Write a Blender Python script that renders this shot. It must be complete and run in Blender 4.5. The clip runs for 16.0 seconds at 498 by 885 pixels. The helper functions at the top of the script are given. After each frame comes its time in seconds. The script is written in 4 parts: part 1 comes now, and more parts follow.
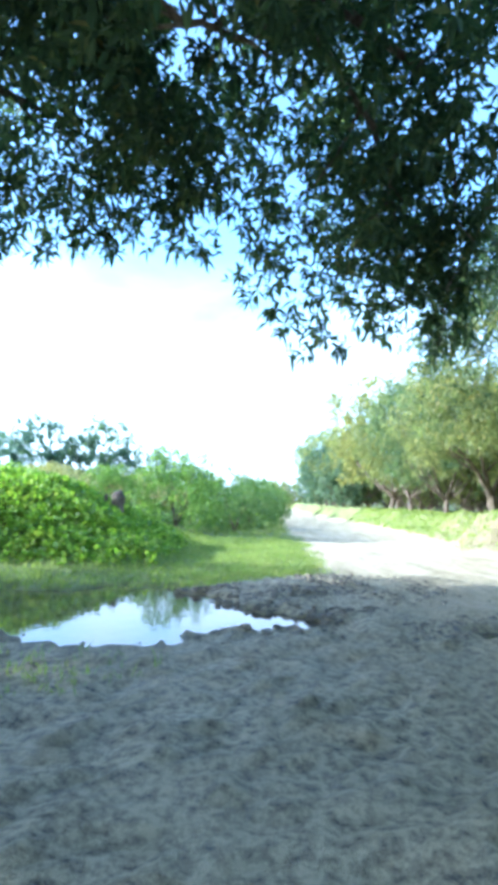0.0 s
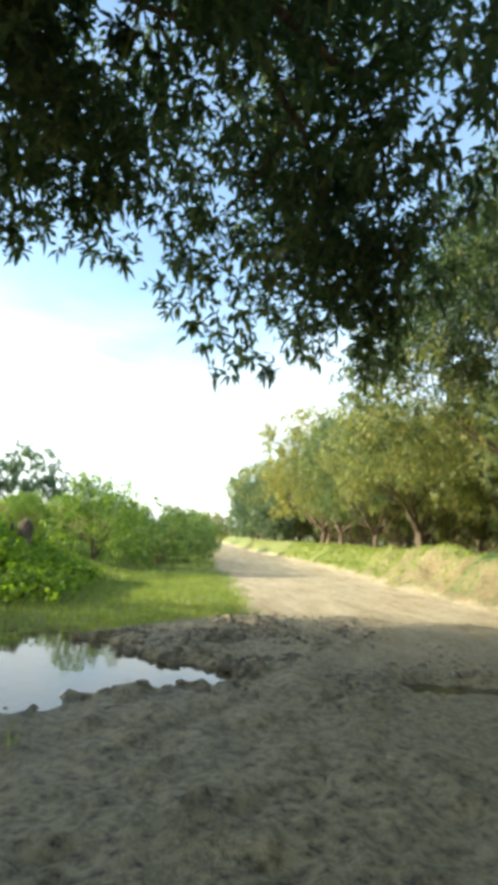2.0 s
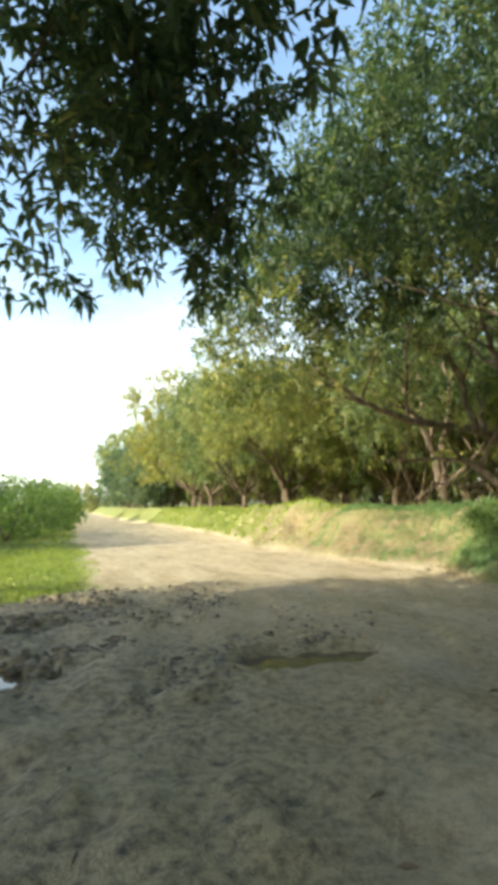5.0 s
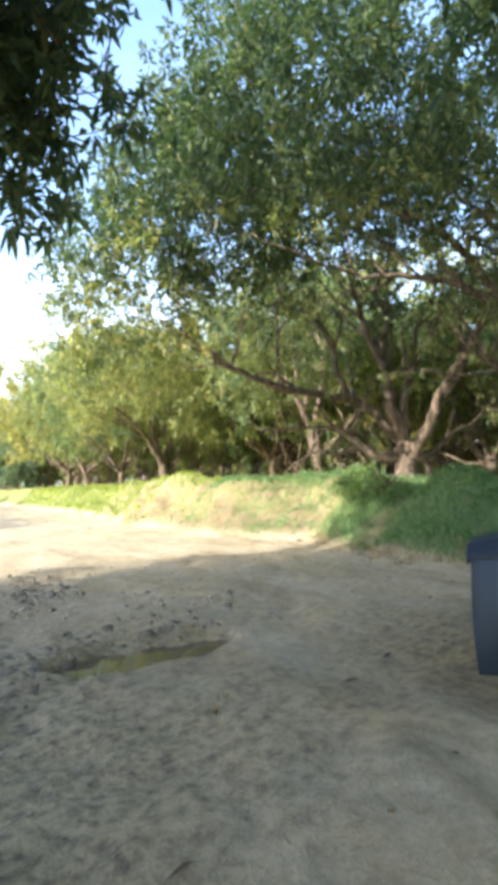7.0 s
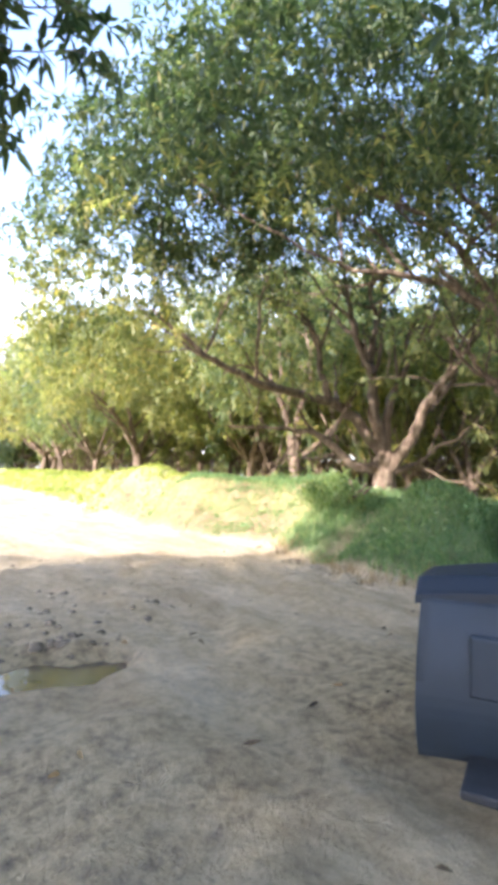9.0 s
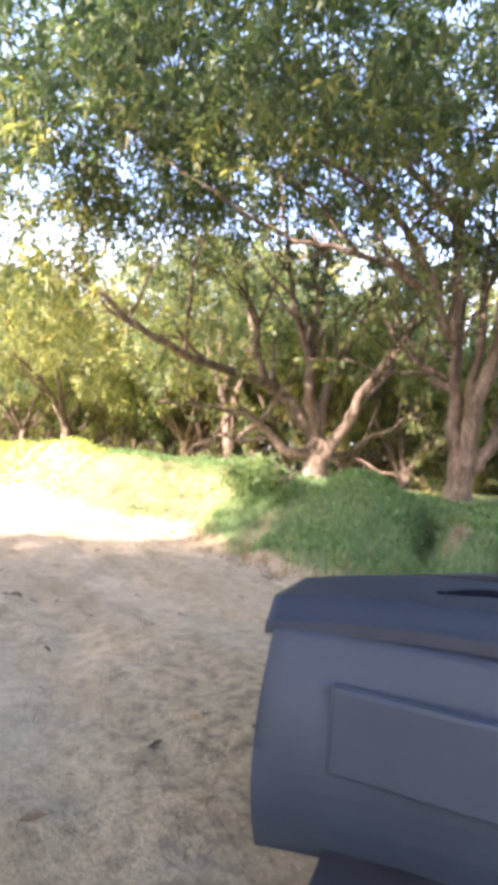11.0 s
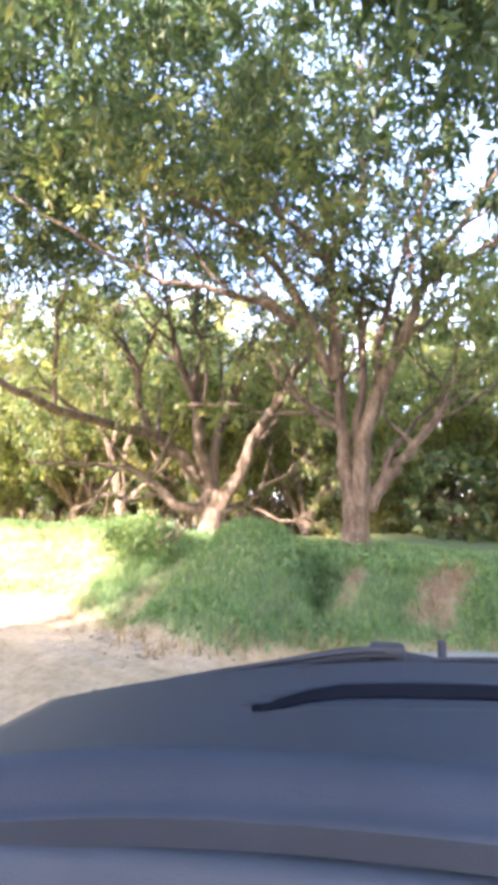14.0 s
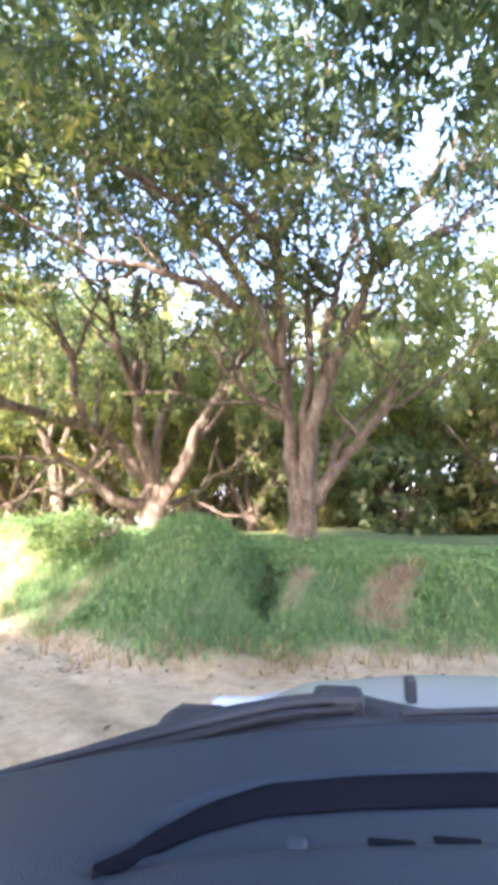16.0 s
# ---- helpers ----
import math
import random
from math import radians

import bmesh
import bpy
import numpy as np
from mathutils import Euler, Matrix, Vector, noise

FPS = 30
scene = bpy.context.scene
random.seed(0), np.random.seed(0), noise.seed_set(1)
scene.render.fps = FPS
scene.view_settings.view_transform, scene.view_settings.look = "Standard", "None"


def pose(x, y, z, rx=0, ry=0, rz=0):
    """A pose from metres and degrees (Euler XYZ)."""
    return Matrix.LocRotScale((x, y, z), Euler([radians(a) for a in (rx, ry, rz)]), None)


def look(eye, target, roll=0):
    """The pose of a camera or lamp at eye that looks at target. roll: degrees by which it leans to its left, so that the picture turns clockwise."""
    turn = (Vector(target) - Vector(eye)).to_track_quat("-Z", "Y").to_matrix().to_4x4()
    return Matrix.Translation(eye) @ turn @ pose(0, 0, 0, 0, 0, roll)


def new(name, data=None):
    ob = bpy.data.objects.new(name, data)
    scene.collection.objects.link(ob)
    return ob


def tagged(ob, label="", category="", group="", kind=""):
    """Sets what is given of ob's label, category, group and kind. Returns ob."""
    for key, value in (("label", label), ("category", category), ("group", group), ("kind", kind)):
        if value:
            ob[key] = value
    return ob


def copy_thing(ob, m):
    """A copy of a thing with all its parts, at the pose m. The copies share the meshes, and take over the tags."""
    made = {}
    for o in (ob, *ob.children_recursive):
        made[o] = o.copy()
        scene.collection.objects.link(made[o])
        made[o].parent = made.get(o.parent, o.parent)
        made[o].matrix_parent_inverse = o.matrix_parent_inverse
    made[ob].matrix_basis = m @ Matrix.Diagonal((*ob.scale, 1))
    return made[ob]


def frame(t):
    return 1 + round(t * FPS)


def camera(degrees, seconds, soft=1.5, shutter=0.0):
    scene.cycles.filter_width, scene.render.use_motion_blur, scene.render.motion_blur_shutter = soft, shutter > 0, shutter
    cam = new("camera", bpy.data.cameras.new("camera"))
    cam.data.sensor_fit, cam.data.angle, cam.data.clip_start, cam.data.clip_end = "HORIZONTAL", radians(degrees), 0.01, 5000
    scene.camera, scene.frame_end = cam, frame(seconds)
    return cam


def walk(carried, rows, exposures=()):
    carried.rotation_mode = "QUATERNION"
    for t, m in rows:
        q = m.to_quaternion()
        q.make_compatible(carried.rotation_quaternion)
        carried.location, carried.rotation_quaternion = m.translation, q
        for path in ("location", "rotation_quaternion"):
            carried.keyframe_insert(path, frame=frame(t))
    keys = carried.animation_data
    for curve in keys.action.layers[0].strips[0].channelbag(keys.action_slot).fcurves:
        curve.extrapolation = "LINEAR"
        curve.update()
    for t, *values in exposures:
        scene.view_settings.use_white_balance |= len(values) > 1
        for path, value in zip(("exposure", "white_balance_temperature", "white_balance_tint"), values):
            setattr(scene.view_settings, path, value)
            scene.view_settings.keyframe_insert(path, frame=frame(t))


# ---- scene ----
cam = camera(48.5, 16.0, soft=6.0)
METRES, EYE, TILT, LEAN, TURN = 5.2, 1.25, 5.8, -2.2, 0.0
ROWS = [
    (0.0, 0.0, 0.0, 0.0, 0.0, 0.0, -0.0),
    (0.5, 0.0085, 0.0332, -0.002, -1.4, 0.81, -1.05),
    (1.0, 0.0199, 0.0629, -0.0056, -2.58, 2.28, 0.18),
    (1.5, 0.0309, 0.0934, -0.0097, -4.75, 2.85, -0.8),
    (2.0, 0.0448, 0.1226, -0.0133, -6.68, 3.42, -1.5),
    (2.5, 0.0596, 0.1562, -0.0172, -7.52, 3.03, -0.88),
    (3.0, 0.0767, 0.1826, -0.0217, -9.03, 5.35, -0.18),
    (3.5, 0.0982, 0.2151, -0.028, -10.97, 4.7, 0.18),
    (4.0, 0.1224, 0.2436, -0.0361, -13.89, 3.43, 0.56),
    (4.5, 0.1486, 0.2736, -0.0436, -16.75, 1.69, 0.17),
    (5.0, 0.178, 0.3023, -0.0515, -19.4, 0.03, 0.86),
    (7.5, 0.3159, 0.4122, -0.0805, -32.89, -2.48, 0.49),
    (8.0, 0.3454, 0.4292, -0.0859, -33.76, -1.39, -0.82),
    (8.5, 0.3788, 0.4483, -0.0901, -33.43, -1.86, -2.49),
    (9.0, 0.4102, 0.4669, -0.095, -32.01, -2.59, -3.63),
    (9.5, 0.4419, 0.4829, -0.097, -32.93, -3.09, -3.55),
    (12.0, 0.582, 0.5403, -0.1109, -39.62, -4.1, -8.49),
    (12.5, 0.6032, 0.5449, -0.1121, -42.64, 1.91, -2.96),
    (13.0, 0.6248, 0.5499, -0.1157, -44.38, 2.89, -2.13),
    (13.5, 0.6438, 0.5604, -0.1178, -45.52, 1.83, -2.43),
    (14.0, 0.6621, 0.5684, -0.1194, -46.75, 2.92, -3.19),
    (14.5, 0.6806, 0.5788, -0.1215, -47.51, 1.48, -3.01),
    (15.0, 0.6963, 0.588, -0.1238, -48.25, 3.35, -2.86),
    (15.5, 0.7135, 0.5975, -0.1248, -49.88, 2.18, -3.61),
    (16.0, 0.7282, 0.6069, -0.1249, -52.05, 2.7, -2.99),
]
walk(cam, [(t, pose(0, 0, EYE, TILT, LEAN, TURN) @ pose(METRES * x, METRES * y, METRES * z, 90 + pitch, roll, yaw)) for t, x, y, z, yaw, pitch, roll in ROWS],
     exposures=[(0.0, 2.45, 4550, 3), (1.0, 1.88, 5750, 3), (1.5, 1.68, 6250, 2), (3.5, 1.72, 6600, 0), (5.0, 1.75, 6600, 1), (7.5, 2.52, 5800, 14), (9.0, 2.84, 5900, 23), (12.5, 3.58, 6400, 35), (14.0, 3.78, 6150, 32), (16.0, 3.80, 5950, 30)])

# ---- world, sun, exposure ----
SUN_TO = Vector((-0.87, -0.066, 0.35)).normalized()
world = bpy.data.worlds.new("sky_world")
scene.world = world
world.use_nodes = True
wn = world.node_tree
sky = wn.nodes.new("ShaderNodeTexSky")
sky.sky_type = "NISHITA"
sky.sun_disc = False
sky.sun_elevation = math.asin(SUN_TO.z)
sky.sun_rotation = math.atan2(SUN_TO.x, SUN_TO.y)
sky.air_density, sky.dust_density, sky.ozone_density = 1.0, 1.2, 1.0
sky_at = wn.nodes.new("ShaderNodeTexCoord")
sky_map = wn.nodes.new("ShaderNodeMapping")
sky_map.inputs["Scale"].default_value = (1.0, 1.0, 3.2)
wn.links.new(sky_at.outputs["Generated"], sky_map.inputs[0])
cloud = wn.nodes.new("ShaderNodeTexNoise")
cloud.inputs["Scale"].default_value, cloud.inputs["Detail"].default_value, cloud.inputs["Roughness"].default_value = 2.6, 7, 0.55
wn.links.new(sky_map.outputs[0], cloud.inputs["Vector"])
cloud_share = wn.nodes.new("ShaderNodeMapRange")
cloud_share.inputs[1].default_value, cloud_share.inputs[2].default_value, cloud_share.inputs[4].default_value = 0.32, 0.54, 0.88
wn.links.new(cloud.outputs[0], cloud_share.inputs[0])
sky_part = wn.nodes.new("ShaderNodeSeparateXYZ")
wn.links.new(sky_at.outputs["Generated"], sky_part.inputs[0])
cloud_fade = wn.nodes.new("ShaderNodeMapRange")
cloud_fade.inputs[1].default_value, cloud_fade.inputs[2].default_value = 0.20, 0.42
cloud_fade.inputs[3].default_value, cloud_fade.inputs[4].default_value = 1.0, 0.06
wn.links.new(sky_part.outputs[2], cloud_fade.inputs[0])
cloud_both = wn.nodes.new("ShaderNodeMath")
cloud_both.operation = "MULTIPLY"
wn.links.new(cloud_share.outputs[0], cloud_both.inputs[0])
wn.links.new(cloud_fade.outputs[0], cloud_both.inputs[1])
cloud_mix = wn.nodes.new("ShaderNodeMix")
cloud_mix.data_type = "RGBA"
wn.links.new(cloud_both.outputs[0], cloud_mix.inputs[0])
wn.links.new(sky.outputs[0], cloud_mix.inputs[6])
cloud_mix.inputs[7].default_value = (3.6, 3.65, 3.75, 1)
wn.links.new(cloud_mix.outputs[2], wn.nodes["Background"].inputs[0])
wn.nodes["Background"].inputs[1].default_value = 0.15
sun_data = bpy.data.lights.new("sun", "SUN")
sun_data.energy, sun_data.angle, sun_data.color = 2.6, radians(0.55), (1.0, 0.93, 0.80)
sun = new("sun", sun_data)
sun.matrix_world = look(SUN_TO * 60, (0, 0, 0))


# ---- materials ----
def mat(name):
    m = bpy.data.materials.new(name)
    m.use_nodes = True
    return m, m.node_tree.nodes, m.node_tree.links, m.node_tree.nodes["Principled BSDF"]


def noise_tex(nodes, links, scale, detail=5, rough=0.6, space="Object", stretch=None):
    tc = nodes.new("ShaderNodeTexCoord")
    n = nodes.new("ShaderNodeTexNoise")
    n.inputs["Scale"].default_value, n.inputs["Detail"].default_value, n.inputs["Roughness"].default_value = scale, detail, rough
    if stretch:
        mp = nodes.new("ShaderNodeMapping")
        mp.inputs["Scale"].default_value = stretch
        links.new(tc.outputs[space], mp.inputs[0])
        links.new(mp.outputs[0], n.inputs["Vector"])
    else:
        links.new(tc.outputs[space], n.inputs["Vector"])
    return n


def ramp(nodes, links, source, stops):
    r = nodes.new("ShaderNodeValToRGB")
    while len(r.color_ramp.elements) < len(stops):
        r.color_ramp.elements.new(0.5)
    for e, (p, c) in zip(r.color_ramp.elements, stops):
        e.position, e.color = p, (*c, 1)
    links.new(source, r.inputs[0])
    return r


def mix(nodes, links, fac, a, b, blend="MIX"):
    m = nodes.new("ShaderNodeMix")
    m.data_type, m.blend_type = "RGBA", blend
    for s, v in ((0, fac), (6, a), (7, b)):
        if hasattr(v, "links") or hasattr(v, "is_linked"):
            links.new(v, m.inputs[s])
        else:
            m.inputs[s].default_value = v if s == 0 else (*v, 1)
    return m.outputs[2]


def bump(nodes, links, height, bsdf, strength, distance):
    b = nodes.new("ShaderNodeBump")
    b.inputs["Strength"].default_value, b.inputs["Distance"].default_value = strength, distance
    links.new(height, b.inputs["Height"])
    links.new(b.outputs[0], bsdf.inputs["Normal"])


def leaf_material(name, stops, through_tint, share=0.35, rough=0.6, vary=0.0):
    m, nd, lk, bs = mat(name)
    geo = nd.new("ShaderNodeNewGeometry")
    col = ramp(nd, lk, geo.outputs["Random Per Island"], stops)
    big = noise_tex(nd, lk, 0.9, 3)
    shade = ramp(nd, lk, big.outputs[0], [(0.3, (0.78, 0.84, 0.74)), (0.7, (1.2, 1.12, 0.95))])
    c = mix(nd, lk, 1.0, col.outputs[0], shade.outputs[0], "MULTIPLY")
    own = ramp(nd, lk, nd.new("ShaderNodeObjectInfo").outputs["Random"], [(0.0, (0.74, 0.84, 0.92)), (0.5, (1.0, 1.0, 1.0)), (1.0, (1.28, 1.14, 0.88))])
    c = mix(nd, lk, vary, c, mix(nd, lk, 1.0, c, own.outputs[0], "MULTIPLY"))
    lk.new(c, bs.inputs["Base Color"])
    bs.inputs["Roughness"].default_value = rough
    tr = nd.new("ShaderNodeBsdfTranslucent")
    t = mix(nd, lk, 1.0, c, through_tint, "MULTIPLY")
    lk.new(t, tr.inputs[0])
    ms = nd.new("ShaderNodeMixShader")
    ms.inputs[0].default_value = share
    lk.new(bs.outputs[0], ms.inputs[1])
    lk.new(tr.outputs[0], ms.inputs[2])
    lk.new(ms.outputs[0], nd["Material Output"].inputs[0])
    return m


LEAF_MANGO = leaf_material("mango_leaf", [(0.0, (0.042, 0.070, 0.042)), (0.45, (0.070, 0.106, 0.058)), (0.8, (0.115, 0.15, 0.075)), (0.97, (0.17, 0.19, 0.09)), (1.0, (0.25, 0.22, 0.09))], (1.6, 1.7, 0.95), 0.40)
# lighter copy of the mango leaf, with the sunlit tone put into its colour
LEAF_SUNNY = leaf_material("sunlit_mango_leaf", [(0.0, (0.11, 0.147, 0.08)), (0.5, (0.18, 0.215, 0.104)), (0.88, (0.26, 0.272, 0.13)), (1.0, (0.36, 0.31, 0.145))], (1.6, 1.65, 0.95), 0.52, 0.6, 1.0)
LEAF_YELLOW = leaf_material("yellow_green_mango_leaf", [(0.0, (0.16, 0.18, 0.085)), (0.5, (0.245, 0.26, 0.115)), (0.88, (0.335, 0.325, 0.15)), (1.0, (0.43, 0.37, 0.18))], (1.6, 1.62, 0.95), 0.52, 0.6, 0.5)
LEAF_WEED = leaf_material("creeper_leaf", [(0.0, (0.12, 0.185, 0.028)), (0.5, (0.24, 0.33, 0.046)), (0.9, (0.36, 0.42, 0.06)), (1.0, (0.38, 0.38, 0.10))], (1.6, 1.9, 0.6), 0.36)
LEAF_BUSH = leaf_material("bush_leaf", [(0.0, (0.13, 0.20, 0.058)), (0.6, (0.23, 0.31, 0.08)), (1.0, (0.34, 0.40, 0.12))], (1.6, 1.8, 0.7), 0.42)
# darker copy of the bush leaf, with shade put into the green
LEAF_BUSH_SHADE = leaf_material("shaded_bush_leaf", [(0.0, (0.085, 0.135, 0.055)), (0.6, (0.155, 0.22, 0.08)), (1.0, (0.25, 0.30, 0.11))], (1.6, 1.8, 0.7), 0.36)
LEAF_DRY = leaf_material("dry_field_leaf", [(0.0, (0.22, 0.22, 0.09)), (0.6, (0.34, 0.32, 0.14)), (1.0, (0.46, 0.40, 0.20))], (1.5, 1.5, 0.8), 0.36)
# distance haze is put into this leaf colour as a pale blue-green
LEAF_FAR = leaf_material("hazed_far_leaf", [(0.0, (0.085, 0.13, 0.105)), (0.7, (0.135, 0.185, 0.14)), (1.0, (0.18, 0.23, 0.155))], (1.6, 1.8, 0.9), 0.3, 0.6, 0.8)
GRASS = leaf_material("grass_blade", [(0.0, (0.185, 0.235, 0.060)), (0.5, (0.295, 0.345, 0.080)), (0.88, (0.39, 0.41, 0.11)), (1.0, (0.46, 0.41, 0.20))], (1.5, 1.7, 0.6), 0.33)
# darker, bluer grass: the tone of sky-lit shade put into the blades
GRASS_SHADE_TONE = leaf_material("shade_toned_grass_blade", [(0.0, (0.10, 0.18, 0.085)), (0.5, (0.165, 0.265, 0.12)), (0.9, (0.25, 0.33, 0.15)), (1.0, (0.36, 0.34, 0.20))], (1.4, 1.7, 0.8), 0.33)
STRAW = leaf_material("dry_straw", [(0.0, (0.20, 0.13, 0.06)), (0.6, (0.36, 0.26, 0.13)), (1.0, (0.48, 0.38, 0.22))], (1.2, 1.1, 0.8), 0.2)
LITTER = leaf_material("fallen_leaf", [(0.0, (0.05, 0.035, 0.02)), (0.6, (0.13, 0.085, 0.045)), (1.0, (0.30, 0.20, 0.10))], (1.1, 1.0, 0.8), 0.08)

BARK, nd, lk, bs = mat("mango_bark")
n1 = noise_tex(nd, lk, 3.0, 6, 0.65, stretch=(3, 3, 0.7))
n2 = noise_tex(nd, lk, 26, 5, 0.7, stretch=(1.6, 1.6, 0.5))
c1 = ramp(nd, lk, n1.outputs[0], [(0.3, (0.075, 0.053, 0.036)), (0.52, (0.21, 0.152, 0.104)), (0.75, (0.44, 0.345, 0.25))])
c2 = ramp(nd, lk, n2.outputs[0], [(0.32, (0.5, 0.46, 0.42)), (0.62, (1.1, 1.08, 1.05))])
lk.new(mix(nd, lk, 1.0, c1.outputs[0], c2.outputs[0], "MULTIPLY"), bs.inputs["Base Color"])
bs.inputs["Roughness"].default_value = 0.9
bump(nd, lk, n2.outputs[0], bs, 0.9, 0.03)

GROUND, nd, lk, bs = mat("earth_sand_and_turf")
att = nd.new("ShaderNodeAttribute")
att.attribute_name = "cover"
sep = nd.new("ShaderNodeSeparateColor")
lk.new(att.outputs["Color"], sep.inputs[0])
f1 = noise_tex(nd, lk, 1.3, 6, 0.66, stretch=(1.9, 0.5, 1.0))
f2 = noise_tex(nd, lk, 9.0, 6, 0.68)
f3 = noise_tex(nd, lk, 70.0, 4, 0.7)
sand = ramp(nd, lk, f1.outputs[0], [(0.3, (0.45, 0.335, 0.19)), (0.48, (0.68, 0.545, 0.34)), (0.7, (0.80, 0.67, 0.47))])
sand2 = mix(nd, lk, 1.0, sand.outputs[0], ramp(nd, lk, f2.outputs[0], [(0.3, (0.70, 0.66, 0.60)), (0.6, (1.05, 1.04, 1.02))]).outputs[0], "MULTIPLY")
f4 = noise_tex(nd, lk, 15.0, 8, 0.72)
mud = ramp(nd, lk, f4.outputs[0], [(0.345, (0.075, 0.056, 0.030)), (0.445, (0.31, 0.236, 0.118)), (0.58, (0.57, 0.445, 0.235))])
turf = ramp(nd, lk, f2.outputs[0], [(0.3, (0.23, 0.245, 0.07)), (0.6, (0.31, 0.32, 0.09)), (0.8, (0.39, 0.36, 0.14))])
soil = ramp(nd, lk, f2.outputs[0], [(0.3, (0.20, 0.118, 0.06)), (0.6, (0.345, 0.232, 0.135)), (0.8, (0.43, 0.315, 0.195))])
col = mix(nd, lk, sep.outputs[1], sand2, mud.outputs[0])
# turf in the same shade tone, for the ground under the bluish grass
shade_turf = ramp(nd, lk, f2.outputs[0], [(0.3, (0.125, 0.19, 0.075)), (0.6, (0.195, 0.265, 0.10)), (0.8, (0.28, 0.31, 0.13))])
turf_both = mix(nd, lk, att.outputs["Alpha"], turf.outputs[0], shade_turf.outputs[0])
col = mix(nd, lk, sep.outputs[0], col, turf_both)
col = mix(nd, lk, sep.outputs[2], col, soil.outputs[0])
col = mix(nd, lk, 1.0, col, ramp(nd, lk, f3.outputs[0], [(0.3, (0.84, 0.83, 0.81)), (0.65, (1.05, 1.045, 1.03))]).outputs[0], "MULTIPLY")
lk.new(col, bs.inputs["Base Color"])
wet = nd.new("ShaderNodeMapRange")
lk.new(sep.outputs[1], wet.inputs[0])
wet.inputs[3].default_value, wet.inputs[4].default_value = 0.95, 0.62
lk.new(wet.outputs[0], bs.inputs["Roughness"])
ad = nd.new("ShaderNodeMath")
ad.operation = "ADD"
lk.new(f2.outputs[0], ad.inputs[0])
lk.new(f3.outputs[0], ad.inputs[1])
bump(nd, lk, ad.outputs[0], bs, 0.9, 0.05)

WATER, nd, lk, bs = mat("muddy_water")
wnz = noise_tex(nd, lk, 2.2, 3)
lk.new(ramp(nd, lk, wnz.outputs[0], [(0.3, (0.075, 0.056, 0.034)), (0.7, (0.14, 0.105, 0.062))]).outputs[0], bs.inputs["Base Color"])
bs.inputs["Roughness"].default_value = 0.04
bs.inputs["IOR"].default_value = 1.45
bump(nd, lk, noise_tex(nd, lk, 5.0, 2).outputs[0], bs, 0.08, 0.02)


def plain(name, color, rough=0.5, metal=0.0, spread=0.18, scale=6.0, bumped=0.0, coat=0.0):
    m, nd, lk, bs = mat(name)
    n = noise_tex(nd, lk, scale, 6, 0.6)
    lo, hi = [tuple(min(1, v * k) for v in color) for k in (1 - spread, 1 + spread)]
    lk.new(ramp(nd, lk, n.outputs[0], [(0.3, lo), (0.7, hi)]).outputs[0], bs.inputs["Base Color"])
    bs.inputs["Roughness"].default_value, bs.inputs["Metallic"].default_value = rough, metal
    bs.inputs["Coat Weight"].default_value = coat
    if bumped:
        bump(nd, lk, noise_tex(nd, lk, 420, 2).outputs[0], bs, bumped, 0.002)
    return m


# ---- mesh helpers ----
rng = np.random.default_rng(7)


def put(ob, parent):
    ob.parent = parent
    return ob


def part(name, bm, material, parent=None, label=""):
    """Links a bmesh as one mesh object under a thing or a part."""
    me = bpy.data.meshes.new(name)
    bm.to_mesh(me)
    bm.free()
    me.materials.append(material)
    ob = new(name, me)
    if parent:
        ob.parent = parent
    return tagged(ob, label)


def mesh_from(name, verts, faces_by_size, material, smooth=False):
    """A mesh from vertex and face arrays; the face arrays each hold faces of one size."""
    me = bpy.data.meshes.new(name)
    v = np.asarray(verts, np.float32)
    loops = np.concatenate([np.asarray(f, np.int32).ravel() for f in faces_by_size])
    sizes = np.concatenate([np.full(len(f), np.asarray(f).shape[1], np.int32) for f in faces_by_size])
    me.vertices.add(len(v))
    me.vertices.foreach_set("co", v.ravel())
    me.loops.add(len(loops))
    me.loops.foreach_set("vertex_index", loops)
    me.polygons.add(len(sizes))
    me.polygons.foreach_set("loop_start", np.concatenate([[0], np.cumsum(sizes)[:-1]]).astype(np.int32))
    if smooth:
        me.polygons.foreach_set("use_smooth", np.ones(len(sizes), bool))
    me.update(calc_edges=True)
    me.validate()
    me.materials.append(material)
    return me


def unit(a):
    return a / np.maximum(np.linalg.norm(a, axis=-1, keepdims=True), 1e-9)


